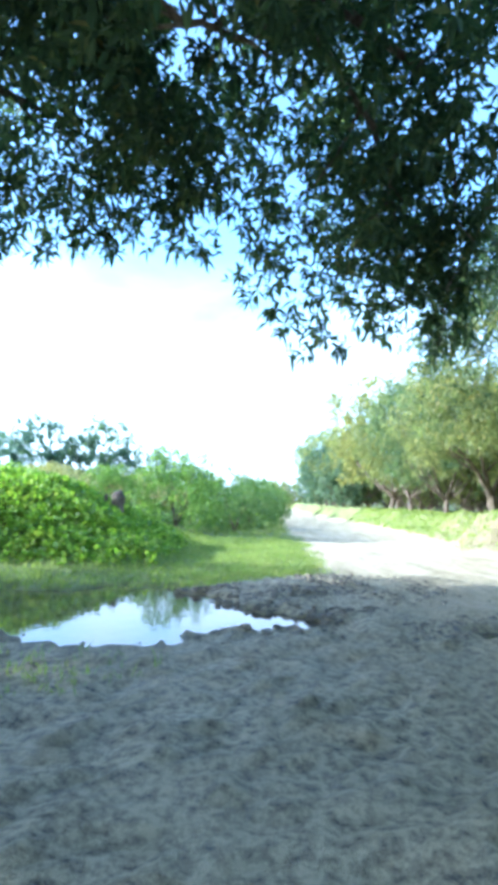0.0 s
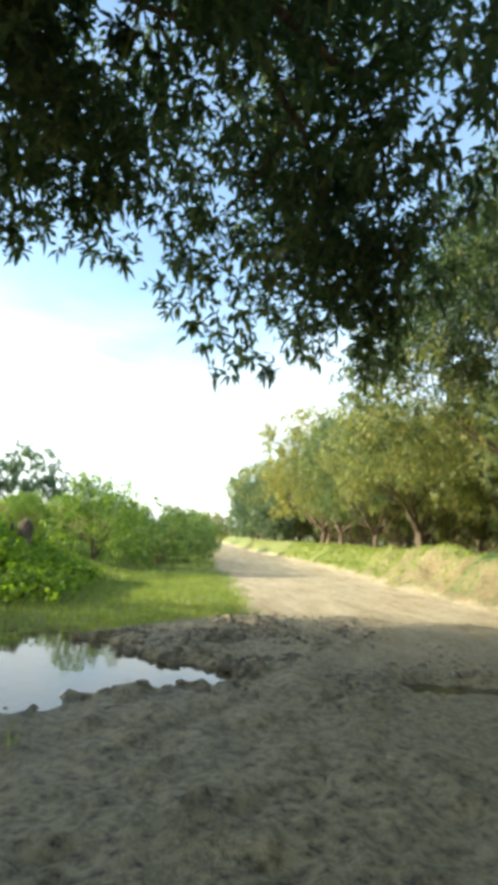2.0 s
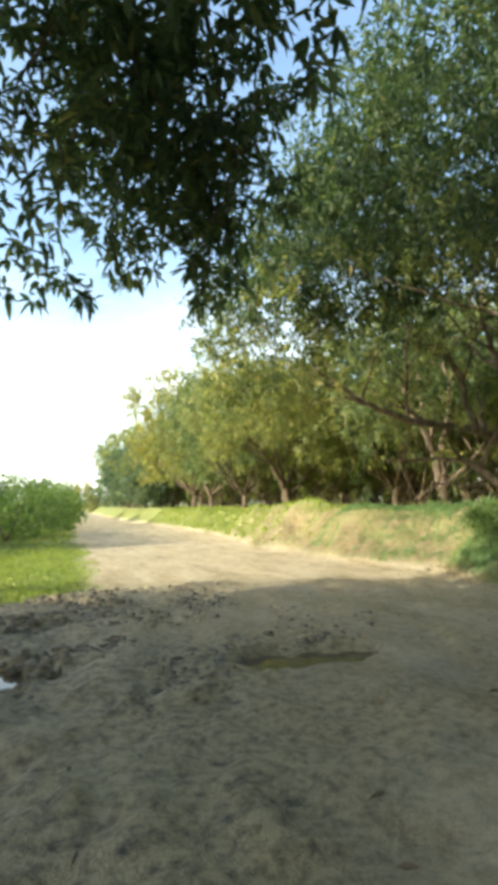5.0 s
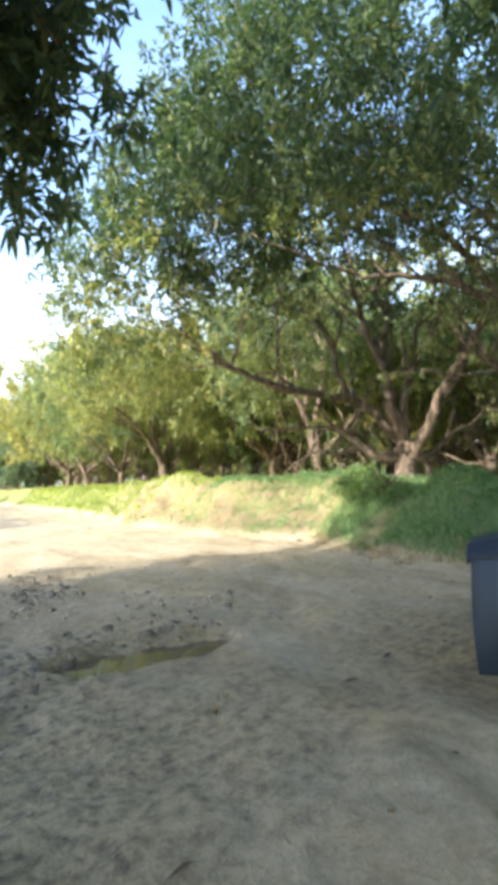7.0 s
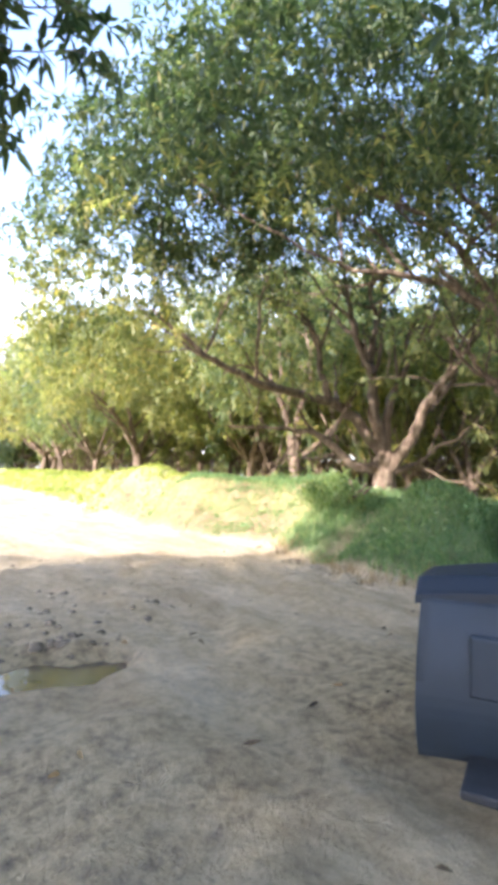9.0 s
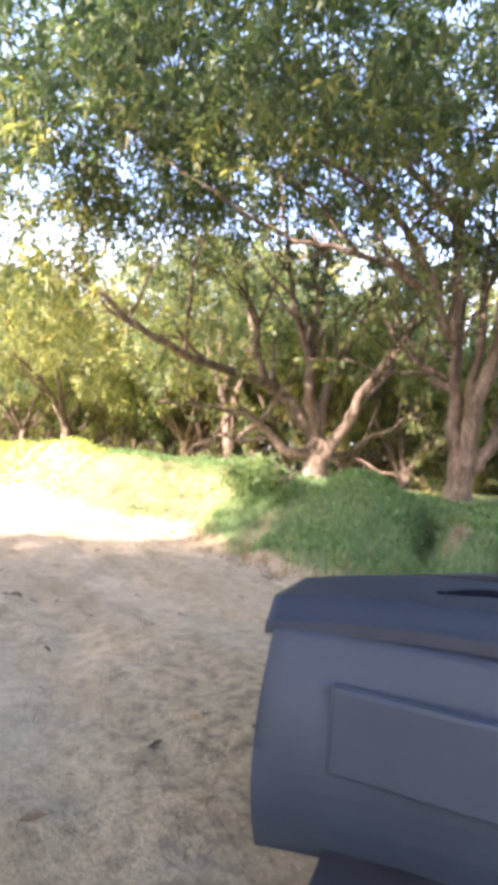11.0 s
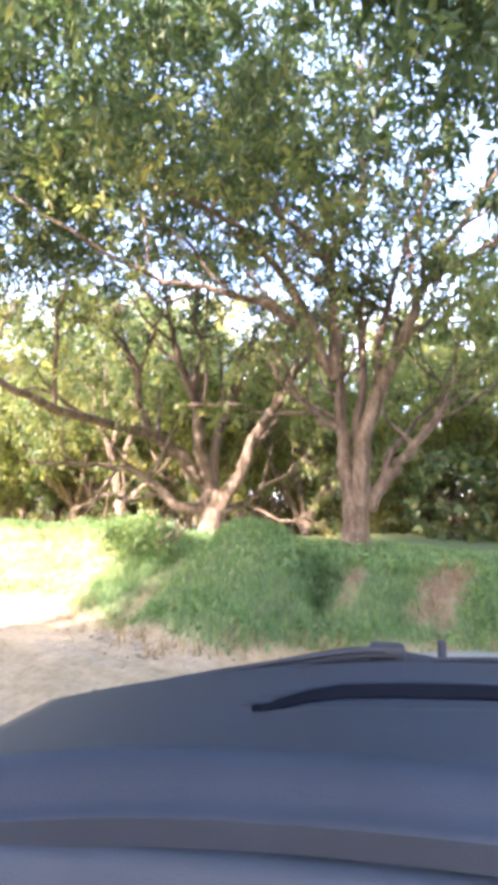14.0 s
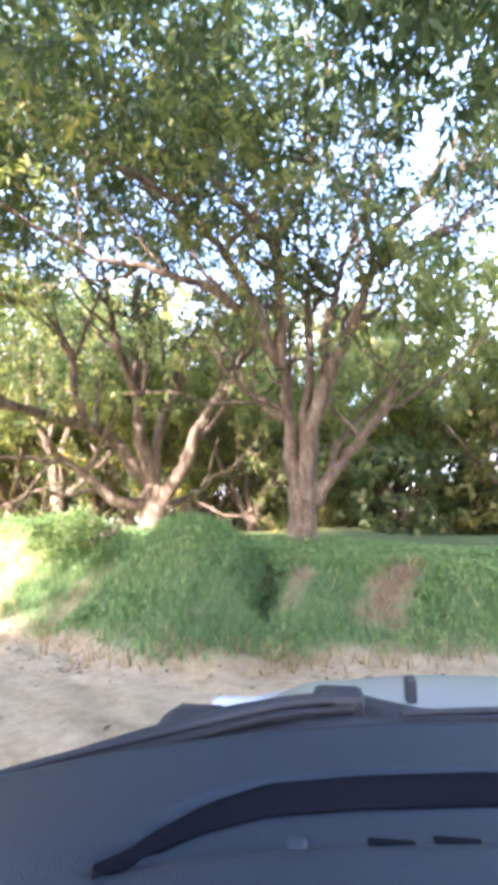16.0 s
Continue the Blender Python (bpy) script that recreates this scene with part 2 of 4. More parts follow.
def leaf_mesh(name, base, way, length, width, material, r, droop=0.35, simple=False):
    """Folded, drooping lance-shaped leaves, one at each base point."""
    n = len(base)
    way = unit(way)
    side = unit(np.cross(way, r.normal(0, 1, (n, 3)) * 0.45 + np.array([0, 0, 1.0])))
    up = np.cross(side, way)
    L, W = length[:, None], width[:, None]
    down = np.array([0, 0, -1.0]) * L * droop * r.uniform(0.3, 1.2, (n, 1))
    if simple:
        v = np.stack([base, base + way * L * 0.45 + side * W * 0.5 + up * W * 0.15 + down * 0.25, base + way * L + down,
                      base + way * L * 0.45 - side * W * 0.5 + up * W * 0.15 + down * 0.25], 1)
        k = np.arange(n)[:, None] * 4
        faces = [np.concatenate([k + [0, 1, 2], k + [0, 2, 3]])]
    else:
        v = np.stack([base, base + way * L * 0.33 + side * W * 0.5 + up * W * 0.18 + down * 0.12,
                      base + way * L * 0.70 + side * W * 0.36 + up * W * 0.12 + down * 0.5, base + way * L + down,
                      base + way * L * 0.70 - side * W * 0.36 + up * W * 0.12 + down * 0.5,
                      base + way * L * 0.33 - side * W * 0.5 + up * W * 0.18 + down * 0.12], 1)
        k = np.arange(n)[:, None] * 6
        faces = [np.concatenate([k + [0, 1, 2, 3], k + [0, 3, 4, 5]])]
    return mesh_from(name, v.reshape(-1, 3), faces, material, True)


def sprays(centres, r, per, length, width, spread=0.05, flat=0.25, hang=0.2):
    """Whorls of leaves round each centre: base points, ways, lengths, widths."""
    n = len(centres)
    axis = unit(r.normal(0, 1, (n, 3)) + np.array([0, 0, 0.5]))
    c = np.repeat(centres, per, 0)
    a = np.repeat(axis, per, 0)
    m = len(c)
    way = unit(unit(r.normal(0, 1, (m, 3))) + a * flat + np.array([0, 0, -hang]))
    base = c + way * spread * r.uniform(0, 1, (m, 1)) + a * r.normal(0, spread, (m, 1))
    return base, way, length * r.uniform(0.65, 1.2, m), width * r.uniform(0.75, 1.2, m)


def curve_points(points, n, wobble, r):
    """A smooth, slightly crooked line through the points."""
    p = np.array(points, float)
    q = np.vstack([2 * p[0] - p[1], p, 2 * p[-1] - p[-2]])
    s = np.linspace(0, len(p) - 1 - 1e-6, n)
    i = s.astype(int)
    f = (s - i)[:, None]
    a, b, c, d = q[i], q[i + 1], q[i + 2], q[i + 3]
    out = 0.5 * (2 * b + (c - a) * f + (2 * a - 5 * b + 4 * c - d) * f ** 2 + (3 * b - a - 3 * c + d) * f ** 3)
    w = r.normal(0, wobble, (n, 3))
    w[0] = 0
    return out + w


def tube_arrays(pts, radii, sides, r, knots=0.1):
    """A bent tube: ring by ring, with knotty girth."""
    t = unit(np.gradient(pts, axis=0))
    ref = np.array([0.3, 0.9, 0.2]) if abs(t[0][1]) < 0.9 else np.array([1.0, 0, 0])
    u = unit(np.cross(t, ref))
    v = np.cross(t, u)
    ang = np.linspace(0, 2 * math.pi, sides, endpoint=False)
    g = np.asarray(radii)[:, None] * (1 + r.normal(0, knots, (len(pts), sides)))
    ring = pts[:, None] + g[..., None] * (np.cos(ang)[None, :, None] * u[:, None] + np.sin(ang)[None, :, None] * v[:, None])
    n = len(pts)
    i, j = np.meshgrid(np.arange(n - 1), np.arange(sides), indexing="ij")
    k = (j + 1) % sides
    faces = np.stack([i * sides + j, i * sides + k, (i + 1) * sides + k, (i + 1) * sides + j], -1).reshape(-1, 4)
    verts = np.vstack([ring.reshape(-1, 3), pts[-1] + t[-1] * radii[-1] * 0.8])
    tip = len(verts) - 1
    last = (n - 1) * sides
    caps = np.array([[last + a, last + (a + 1) % sides, tip] for a in range(sides)])
    return verts, faces, caps


def tubes_mesh(name, lines, material):
    """Several tubes in one mesh. lines: (verts, quads, tris)."""
    vs, qs, ts, off = [], [], [], 0
    for v, q, t in lines:
        vs.append(v)
        qs.append(q + off)
        ts.append(t + off)
        off += len(v)
    return mesh_from(name, np.vstack(vs), [np.vstack(qs), np.vstack(ts)], material, True)


def fork(line, r, count, reach, lift, start=0.3):
    """Side branches of a limb: point lists that leave it along its length."""
    out = []
    for k in range(count):
        i = int(len(line) * (start + (0.98 - start) * (k + r.uniform(0, 1)) / count))
        i = min(max(i, 1), len(line) - 2)
        t = unit(line[i + 1] - line[i - 1])
        w = unit(t * 0.7 + unit(r.normal(0, 1, 3)) * 0.95 + np.array([0, 0, lift]))
        L = reach * r.uniform(0.6, 1.2)
        p = line[i]
        out.append((i, [p, p + w * L * 0.45, p + w * L * 0.75 + np.array([0, 0, 0.12 * L]), p + w * L + np.array([0, 0, 0.05 * L]) + r.normal(0, 0.1 * L, 3)]))
    return out


def crown_points(centre, radii, count, r, low=-0.55, shell=0.55, clump=0.75, cut=-0.08):
    """Places for leaf whorls: an uneven, clumpy shell with gaps."""
    out = []
    c, q = np.array(centre), np.array(radii)
    while len(out) < count:
        d = unit(r.normal(0, 1, 3))
        if d[2] < low:
            continue
        s = shell + (1.05 - shell) * r.uniform(0, 1) ** 0.6
        lump = 1 + 0.20 * noise.noise(Vector(d * 2.1 + c * 0.37))
        p = c + d * q * s * lump
        if noise.noise(Vector(p * clump)) > cut:
            out.append(p)
    return np.array(out)


def bare_tree(name, label, limbs, trunk, r, girth=0.2, twigs=3, reach=1.3, category="tree", group=""):
    """A tree's Empty with trunk and limb parts; returns it with the twig ends. Limbs: (points, first radius)."""
    base = trunk[0]
    tree = tagged(new(name), label, category, group)
    tree.location = base
    b = np.array(base)
    tp = curve_points(np.array(trunk, float) - b, 9, 0.012, r)
    tp[0] -= np.array([0, 0, 0.12])
    rad = girth * (1 - 0.22 * np.linspace(0, 1, 9))
    rad[:3] *= (1.55, 1.25, 1.08)
    put(new("trunk", tubes_mesh("trunk", [tube_arrays(tp, rad, 12, r, 0.07)], BARK)), tree)
    ends = []
    for points, r0 in limbs:
        n = 6 + 3 * len(points)
        line = curve_points(np.array(points, float) - b, n, 0.018, r)
        rr = r0 * (1 - 0.84 * np.linspace(0, 1, n) ** 0.95)
        parts = [tube_arrays(line, rr, 9, r, 0.06)]
        for i, sub in fork(line, r, twigs, reach, 0.35):
            ln = curve_points(sub, 8, 0.02, r)
            sr = min(rr[i] * 0.62, 0.07) * (1 - 0.75 * np.linspace(0, 1, 8))
            parts.append(tube_arrays(ln, sr, 6, r, 0.05))
            for j, tw in fork(ln, r, 3, reach * 0.55, 0.2, 0.35):
                l2 = curve_points(tw, 5, 0.015, r)
                parts.append(tube_arrays(l2, max(sr[j] * 0.6, 0.009) * (1 - 0.7 * np.linspace(0, 1, 5)), 5, r, 0.03))
                ends += [l2[2], l2[3], l2[4]]
            ends += [ln[5], ln[7]]
        ends += [line[-1], line[-2]]
        put(new("limb", tubes_mesh("limb", parts, BARK)), tree)
    return tree, np.array(ends)


def add_crown(tree, centres, r, material, per=13, length=0.2, width=0.05, droop=0.35, simple=False, spread=0.06, hang=0.25):
    base, way, L, W = sprays(centres, r, per, length, width, spread, 0.3, hang)
    return put(new("crown", leaf_mesh("crown", base, way, L, W, material, r, droop, simple)), tree)


# ---- ground: one sheet, with the track, puddles, banks and ruts ----
def smooth(a, b, v):
    t = min(max((v - a) / (b - a), 0.0), 1.0)
    return t * t * (3 - 2 * t)


def along(v, table):
    xs, ys = zip(*table)
    return float(np.interp(v, xs, ys))


FOOT = [(-6, 15.0), (0, 11.5), (3, 9.3), (4.6, 7.7), (5.75, 6.75), (6.3, 6.3), (8.1, 6.45), (9.2, 6.8), (12.5, 6.0), (15, 5.7), (22.6, 6.4), (40, 5.3), (70, 5.0)]
LEFT_EDGE = [(4, -9), (7.2, -1.5), (7.5, -0.5), (8.1, 0.15), (9.3, 1.25), (12, 1.5), (20, 1.6), (40, 1.8), (70, 2.2)]
PUDDLES = [(-1.35, 6.0, 1.2, 1.45), (-0.45, 5.72, 1.25, 0.50), (-3.1, 6.2, 1.7, 0.85), (2.72, 5.5, 0.58, 0.27)]


def wob(x, y, scale, seed=0.0):
    return noise.noise(Vector((x * scale, y * scale, seed)))


def puddle(x, y):
    f = max(1 - ((x - a) / c) ** 2 - ((y - b) / d) ** 2 for a, b, c, d in PUDDLES)
    return f + 0.38 * wob(x, y, 3.1, 4.0) + 0.46 * wob(x, y, 7.0, 5.0)


def land(x, y):
    """Height, and the shares of turf, mud and bare soil."""
    edge = 0.3 * wob(x, y, 0.7, 1.0) + 0.12 * wob(x, y, 3.0, 2.0)
    foot = along(y, FOOT) + edge
    rise = smooth(-0.1, 1.5, x - foot)
    top = along(y, [(4, 0.58), (7, 0.66), (9.5, 0.80), (30, 0.85)]) + 0.10 * wob(x, y, 0.5, 3.0)
    top += (0.20 + 0.26 * wob(x, y, 0.9, 13.0)) * math.exp(-((x - foot - 1.35) / 0.6) ** 2) * smooth(8.4, 9.6, y) * (1 - smooth(16, 24, y))
    z = 0.06 + top * rise
    u, w = (x - 7.75) * 0.77 + (y - 6.15) * 0.64, (x - 7.75) * 0.64 - (y - 6.15) * 0.77
    z += 0.33 * math.exp(-((x - 7.75) / 0.55) ** 2 - ((y - 7.0) / 0.48) ** 2) - 0.48 * math.exp(-(u / 0.5) ** 2 - (w / 0.2) ** 2) + 0.16 * math.exp(-((x - 7.7) / 0.5) ** 2 - ((y - 9.2) / 0.5) ** 2)
    z += 0.14 * rise * (1 - rise) * 4 * wob(x, y, 1.7, 8.0)
    notch = math.exp(-((x - 7.15) / 0.6) ** 2 - ((y - 7.95) / 0.27) ** 2)
    z -= 0.22 * notch
    scallop = abs(wob(x, y, 0.75, 17.0)) + 0.4 * abs(wob(x, y, 1.9, 18.0))
    z -= 0.55 * max(0.0, 0.32 - scallop) * math.exp(-((x - foot - 1.0) / 0.45) ** 2) * smooth(10.0, 11.5, y)
    left = smooth(-0.9, -5.2, x + 0.4 * edge) * smooth(8.0, 11.2, y + 0.25 * (x + 3.5) + edge) * (1 - 0.35 * smooth(13, 17, y))
    left = max(left, smooth(-7, -11, x) * smooth(-4, 2, y))
    z += (1.45 + 0.12 * wob(x, y, 0.4, 6.0)) * left
    ledge = along(y, LEFT_EDGE) + 1.2 * edge
    near = 1 - smooth(8.6, 9.9, y + 0.8 * edge)
    turf = max(smooth(0.02, 0.22, rise), smooth(0.25, -0.35, x - ledge) if y > 6.8 else 0, smooth(0.2, 0.5, left))
    mud = near * (0.46 + 0.7 * smooth(4.0, -0.5, x) + 0.5 * wob(x, y, 0.8, 15.0)) * (1 - turf) * (1 - 0.65 * smooth(4.2, 6.2, x))
    mud = min(max(mud, 0.0), 1.0)
    turf *= 1 - 0.75 * notch
    soil = 0.0
    bare = smooth(0.02, 0.15, rise) * (1 - smooth(0.85, 1.0, rise)) * smooth(8.9, 9.6, y) * (1 - smooth(15, 22, y))
    bare *= 0.40 + 0.45 * smooth(-0.25, 0.25, wob(x, y, 1.9, 11.0))
    turf *= 1 - 0.6 * bare
    patch = 1.2 * math.exp(-((x - 8.35) / 0.55) ** 2 - ((y - 5.15) / 0.28) ** 2) + 1.05 * math.exp(-((x - 7.85) / 0.3) ** 2 - ((y - 5.85) / 0.2) ** 2)
    soil = smooth(0.45, 0.95, 0.75 * patch + 0.55 * wob(x, y, 2.2, 12.0) + 0.35 * wob(x, y, 6.5, 14.0))
    turf *= 1 - 0.8 * soil
    soil = max(soil, 0.8 * bare)
    rough = near * (1 - turf) * (1 - rise)
    z += rough * (0.05 * wob(x, y, 1.2, 7.0) + 0.045 * wob(x, y, 3.6, 9.0) + (0.035 + 0.05 * smooth(3.5, 1.0, x)) * abs(wob(x, y, 5.5, 10.0)))
    z += (1 - rough) * 0.03 * wob(x, y, 1.1, 7.0)
    p = puddle(x, y)
    if p > -0.5:
        z -= (0.17 - 0.085 * smooth(1.6, 2.4, x)) * smooth(-0.45, 0.35, p) * (1 - rise)
        mud = max(mud, smooth(-0.5, 0.0, p))
    return z, turf, mud, soil


def steps(spans):
    return np.unique(np.round(np.concatenate([np.arange(a, b, s) for a, b, s in spans]), 4))


far = np.array([48.0, 60, 80, 110, 160, 240, 400, 700, 1200, 2000])
GX = np.concatenate([-far[::-1], steps([(-40, -10, 1.5), (-10, -6, 0.25), (-6, 10.5, 0.09), (10.5, 18, 0.4), (18, 42, 2.0)]), far])
GY = np.concatenate([-far[::-1], steps([(-40, -6, 2.0), (-6, 1, 0.4), (1, 14.0, 0.09), (14.0, 26, 0.22), (26, 46, 0.8)]), far])
gv, gc = [], []
for yy in GY:
    for xx in GX:
        h, tu, mu, so = land(xx, yy)
        gv.append((xx, yy, h))
        # alpha brings in the shade-toned turf up to the canopy's shadow line
        gc.append((tu, mu, so, smooth(9.3, 8.5, yy) * smooth(5.4, 6.0, xx)))
nx, ny = len(GX), len(GY)
gi, gj = np.meshgrid(np.arange(ny - 1), np.arange(nx - 1), indexing="ij")
gf = np.stack([gi * nx + gj, gi * nx + gj + 1, (gi + 1) * nx + gj + 1, (gi + 1) * nx + gj], -1).reshape(-1, 4)
gm = mesh_from("ground", gv, [gf], GROUND, True)
ca = gm.attributes.new("cover", "FLOAT_COLOR", "POINT")
ca.data.foreach_set("color", np.array(gc, np.float32).ravel())
tagged(new("ground", gm), "sandy dirt track with churned mud and grassy banks", "ground", kind="structure")


def pool(name, label, cx, cy, rx, ry, z):
    bm = bmesh.new()
    n = 48
    ring = [bm.verts.new((rx * math.cos(2 * math.pi * k / n), ry * math.sin(2 * math.pi * k / n), 0)) for k in range(n)]
    bm.faces.new(ring)
    ob = part(name, bm, WATER)
    ob.location = (cx, cy, z)
    return tagged(ob, label, "puddle", kind="structure")


pool("puddle", "shallow muddy rain puddle with ragged edges on the track", -1.9, 5.95, 3.3, 1.8, 0.012)
pool("puddle", "shallow brown puddle lying in a wheel rut", 3.1, 5.55, 1.3, 0.8, 0.004)


# ---- trees ----
def grown_limbs(r, count, height, reach, fork_z):
    """Spreading limbs of an orchard tree, low and wide."""
    out = []
    turn = r.uniform(0, 6.28)
    for k in range(count):
        a = turn + 2 * math.pi * k / count + r.normal(0, 0.25)
        out_r = reach * r.uniform(0.65, 1.0)
        top = height * r.uniform(0.5, 0.85)
        d = np.array([math.cos(a), math.sin(a), 0])
        s = np.array([0, 0, fork_z * r.uniform(0.75, 1.0)])
        out.append(([s, s + d * out_r * 0.3 + (0, 0, top * 0.16), s + d * out_r * 0.62 + (0, 0, top * 0.42), s + d * out_r * 0.85 + (0, 0, top * 0.72), s + d * out_r + (0, 0, top * 0.9)], r.uniform(0.04, 0.078)))
    return out


def orchard_tree(name, label, seed, crown, whorls, per, length, width, material, limbs=6, height=5.0, reach=2.9, simple=True, group="orchard rows", girth=0.115, cut=-0.08, twigs=3):
    r = np.random.default_rng(seed)
    lm = grown_limbs(r, limbs, height, reach, 0.8)
    tree, ends = bare_tree(name, label, lm, [(0, 0, 0), (r.normal(0, 0.08), r.normal(0, 0.08), 0.6), (r.normal(0, 0.1), r.normal(0, 0.1), 1.05)], r, girth, twigs, 1.2, "tree", group)
    pts = crown_points(crown[0], crown[1], whorls, r, -0.8, 0.5, 0.8, cut)
    add_crown(tree, np.vstack([ends, pts]), r, material, per, length, width, 0.35, simple)
    return tree


def place(source, x, y, turn, size, z=None):
    c = copy_thing(source, pose(x, y, land(x, y)[0] - 0.05 if z is None else z, 0, 0, turn))
    c.scale = (size, size, size * (0.92 + 0.16 * ((x * 7.3 + y * 3.1) % 1)))
    return c


# the two broad trees on the bank
def hero(name, label, trunk, limbs, crowns, seed, whorls, material, girth, cut=0.0, per=12, leaf=(0.155, 0.052), upper=None, split=99.0, simple=False, keep=None):
    r = np.random.default_rng(seed)
    tree, ends = bare_tree(name, label, limbs, trunk, r, girth, 6, 1.6, "tree", "trees on the bank")
    b = np.array(trunk[0])
    pts = np.vstack([crown_points(np.array(c) - b, q, int(whorls * share), r, low, 0.5 if low > -0.99 else 0.1, 0.85, cut if max(q) > 2.1 else -0.45) for c, q, low, share in crowns])
    pts = np.vstack([ends, pts])
    if keep:
        pts = np.array([p for p in pts if keep(*(p + b))])
    # whorls above split take the darker leaf: crown light and shade by colour
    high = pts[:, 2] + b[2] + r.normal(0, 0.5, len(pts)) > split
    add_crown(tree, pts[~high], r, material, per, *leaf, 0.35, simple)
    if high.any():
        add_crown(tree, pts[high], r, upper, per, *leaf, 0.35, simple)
    return tree


LOW_LIMBS = [
    ([(10.40, 10.54, 1.34), (9.90, 10.77, 1.39), (9.49, 10.97, 1.72), (9.11, 11.11, 2.00), (8.46, 11.29, 2.04), (7.36, 11.52, 2.03)], 0.125),
    ([(10.45, 10.49, 1.58), (10.07, 10.69, 2.12), (9.58, 10.89, 2.55), (8.92, 10.88, 2.66), (7.70, 10.60, 2.70), (6.60, 10.30, 2.82), (5.80, 10.30, 3.20), (5.30, 10.50, 3.65)], 0.14),
    ([(9.25, 10.89, 2.68), (9.11, 10.99, 3.24), (8.94, 10.99, 3.91), (8.29, 11.04, 4.43), (7.20, 11.15, 4.48)], 0.085),
    ([(10.57, 10.37, 1.30), (11.06, 10.24, 1.49), (11.53, 10.02, 1.85), (12.41, 9.39, 2.50)], 0.08)]
STEEP_LIMBS = [
    ([(10.47, 10.47, 1.58), (10.15, 10.56, 2.42), (10.03, 10.53, 3.23), (9.78, 10.74, 4.00), (9.55, 10.80, 4.90), (9.13, 10.73, 6.20)], 0.15),
    ([(10.01, 10.55, 3.49), (10.17, 10.54, 4.32), (9.98, 10.57, 4.93), (10.02, 10.27, 5.84)], 0.085),
    ([(10.41, 10.46, 1.70), (10.51, 10.51, 2.61), (10.80, 10.37, 3.39), (10.85, 10.31, 4.10), (11.13, 10.02, 4.90)], 0.115),
    ([(10.52, 10.42, 1.37), (10.61, 9.99, 1.91), (10.57, 9.60, 2.56), (10.63, 9.08, 3.16), (10.57, 8.68, 3.57), (10.61, 8.13, 4.09)], 0.15)]
hero("mango_tree", "broad mango tree with many low spreading limbs on the grassy bank",
     [(10.49, 10.52, 0.72), (10.47, 10.54, 1.27), (10.45, 10.49, 1.66)], LOW_LIMBS + STEEP_LIMBS,
     [((8.0, 9.5, 4.9), (4.5, 3.9, 2.4), -0.3, 0.31), ((8.0, 9.2, 7.3), (3.2, 3.2, 2.7), -0.5, 0.33), ((4.7, 11.4, 4.5), (1.4, 1.6, 1.7), -0.8, 0.075),
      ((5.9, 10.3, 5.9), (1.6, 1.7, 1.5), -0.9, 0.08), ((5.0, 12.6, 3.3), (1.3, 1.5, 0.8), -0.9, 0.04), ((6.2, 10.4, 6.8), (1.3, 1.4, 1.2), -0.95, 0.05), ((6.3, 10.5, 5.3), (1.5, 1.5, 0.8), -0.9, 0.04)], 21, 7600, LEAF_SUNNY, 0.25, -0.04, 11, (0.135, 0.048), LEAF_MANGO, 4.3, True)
ARCHING_LIMBS = [
    ([(10.02, 7.22, 1.41), (9.98, 7.28, 1.95), (9.96, 7.31, 2.42), (9.89, 7.33, 2.89), (9.83, 7.36, 3.4)], 0.14),
    ([(9.84, 7.35, 3.15), (9.42, 7.55, 3.72), (8.93, 7.84, 4.05), (8.20, 8.28, 4.22), (7.39, 8.65, 4.28), (5.76, 8.93, 4.74)], 0.085),
    ([(9.74, 7.46, 3.37), (9.32, 7.52, 4.04), (8.83, 7.65, 4.60), (8.40, 7.81, 4.96), (7.92, 7.99, 5.12), (6.91, 8.25, 5.27)], 0.085),
    ([(9.78, 7.31, 4.68), (9.33, 7.51, 5.16), (8.88, 7.74, 5.56), (8.26, 7.95, 5.89), (7.27, 8.25, 6.31)], 0.065),
    ([(9.95, 7.32, 2.40), (9.71, 7.50, 2.53), (9.45, 7.68, 2.83), (9.26, 7.75, 3.20), (9.00, 7.90, 3.61)], 0.06)]
RISING_LIMBS = [
    ([(9.84, 7.35, 3.10), (9.82, 7.34, 3.86), (9.77, 7.33, 4.51), (9.74, 7.28, 5.08), (9.60, 7.31, 5.46), (9.18, 7.54, 5.88)], 0.10),
    ([(9.74, 7.28, 4.99), (9.88, 7.07, 5.45), (9.95, 6.86, 5.88), (9.79, 6.83, 6.75), (9.66, 6.66, 7.55)], 0.07),
    ([(10.03, 7.11, 1.33), (10.05, 7.03, 2.30), (10.19, 6.75, 3.05), (10.32, 6.49, 3.70), (10.45, 6.23, 4.41), (10.64, 5.71, 5.25), (10.77, 5.06, 6.14)], 0.14),
    ([(10.48, 6.16, 4.48), (10.76, 5.75, 4.73), (10.99, 5.36, 4.98), (11.22, 4.91, 5.19)], 0.08)]
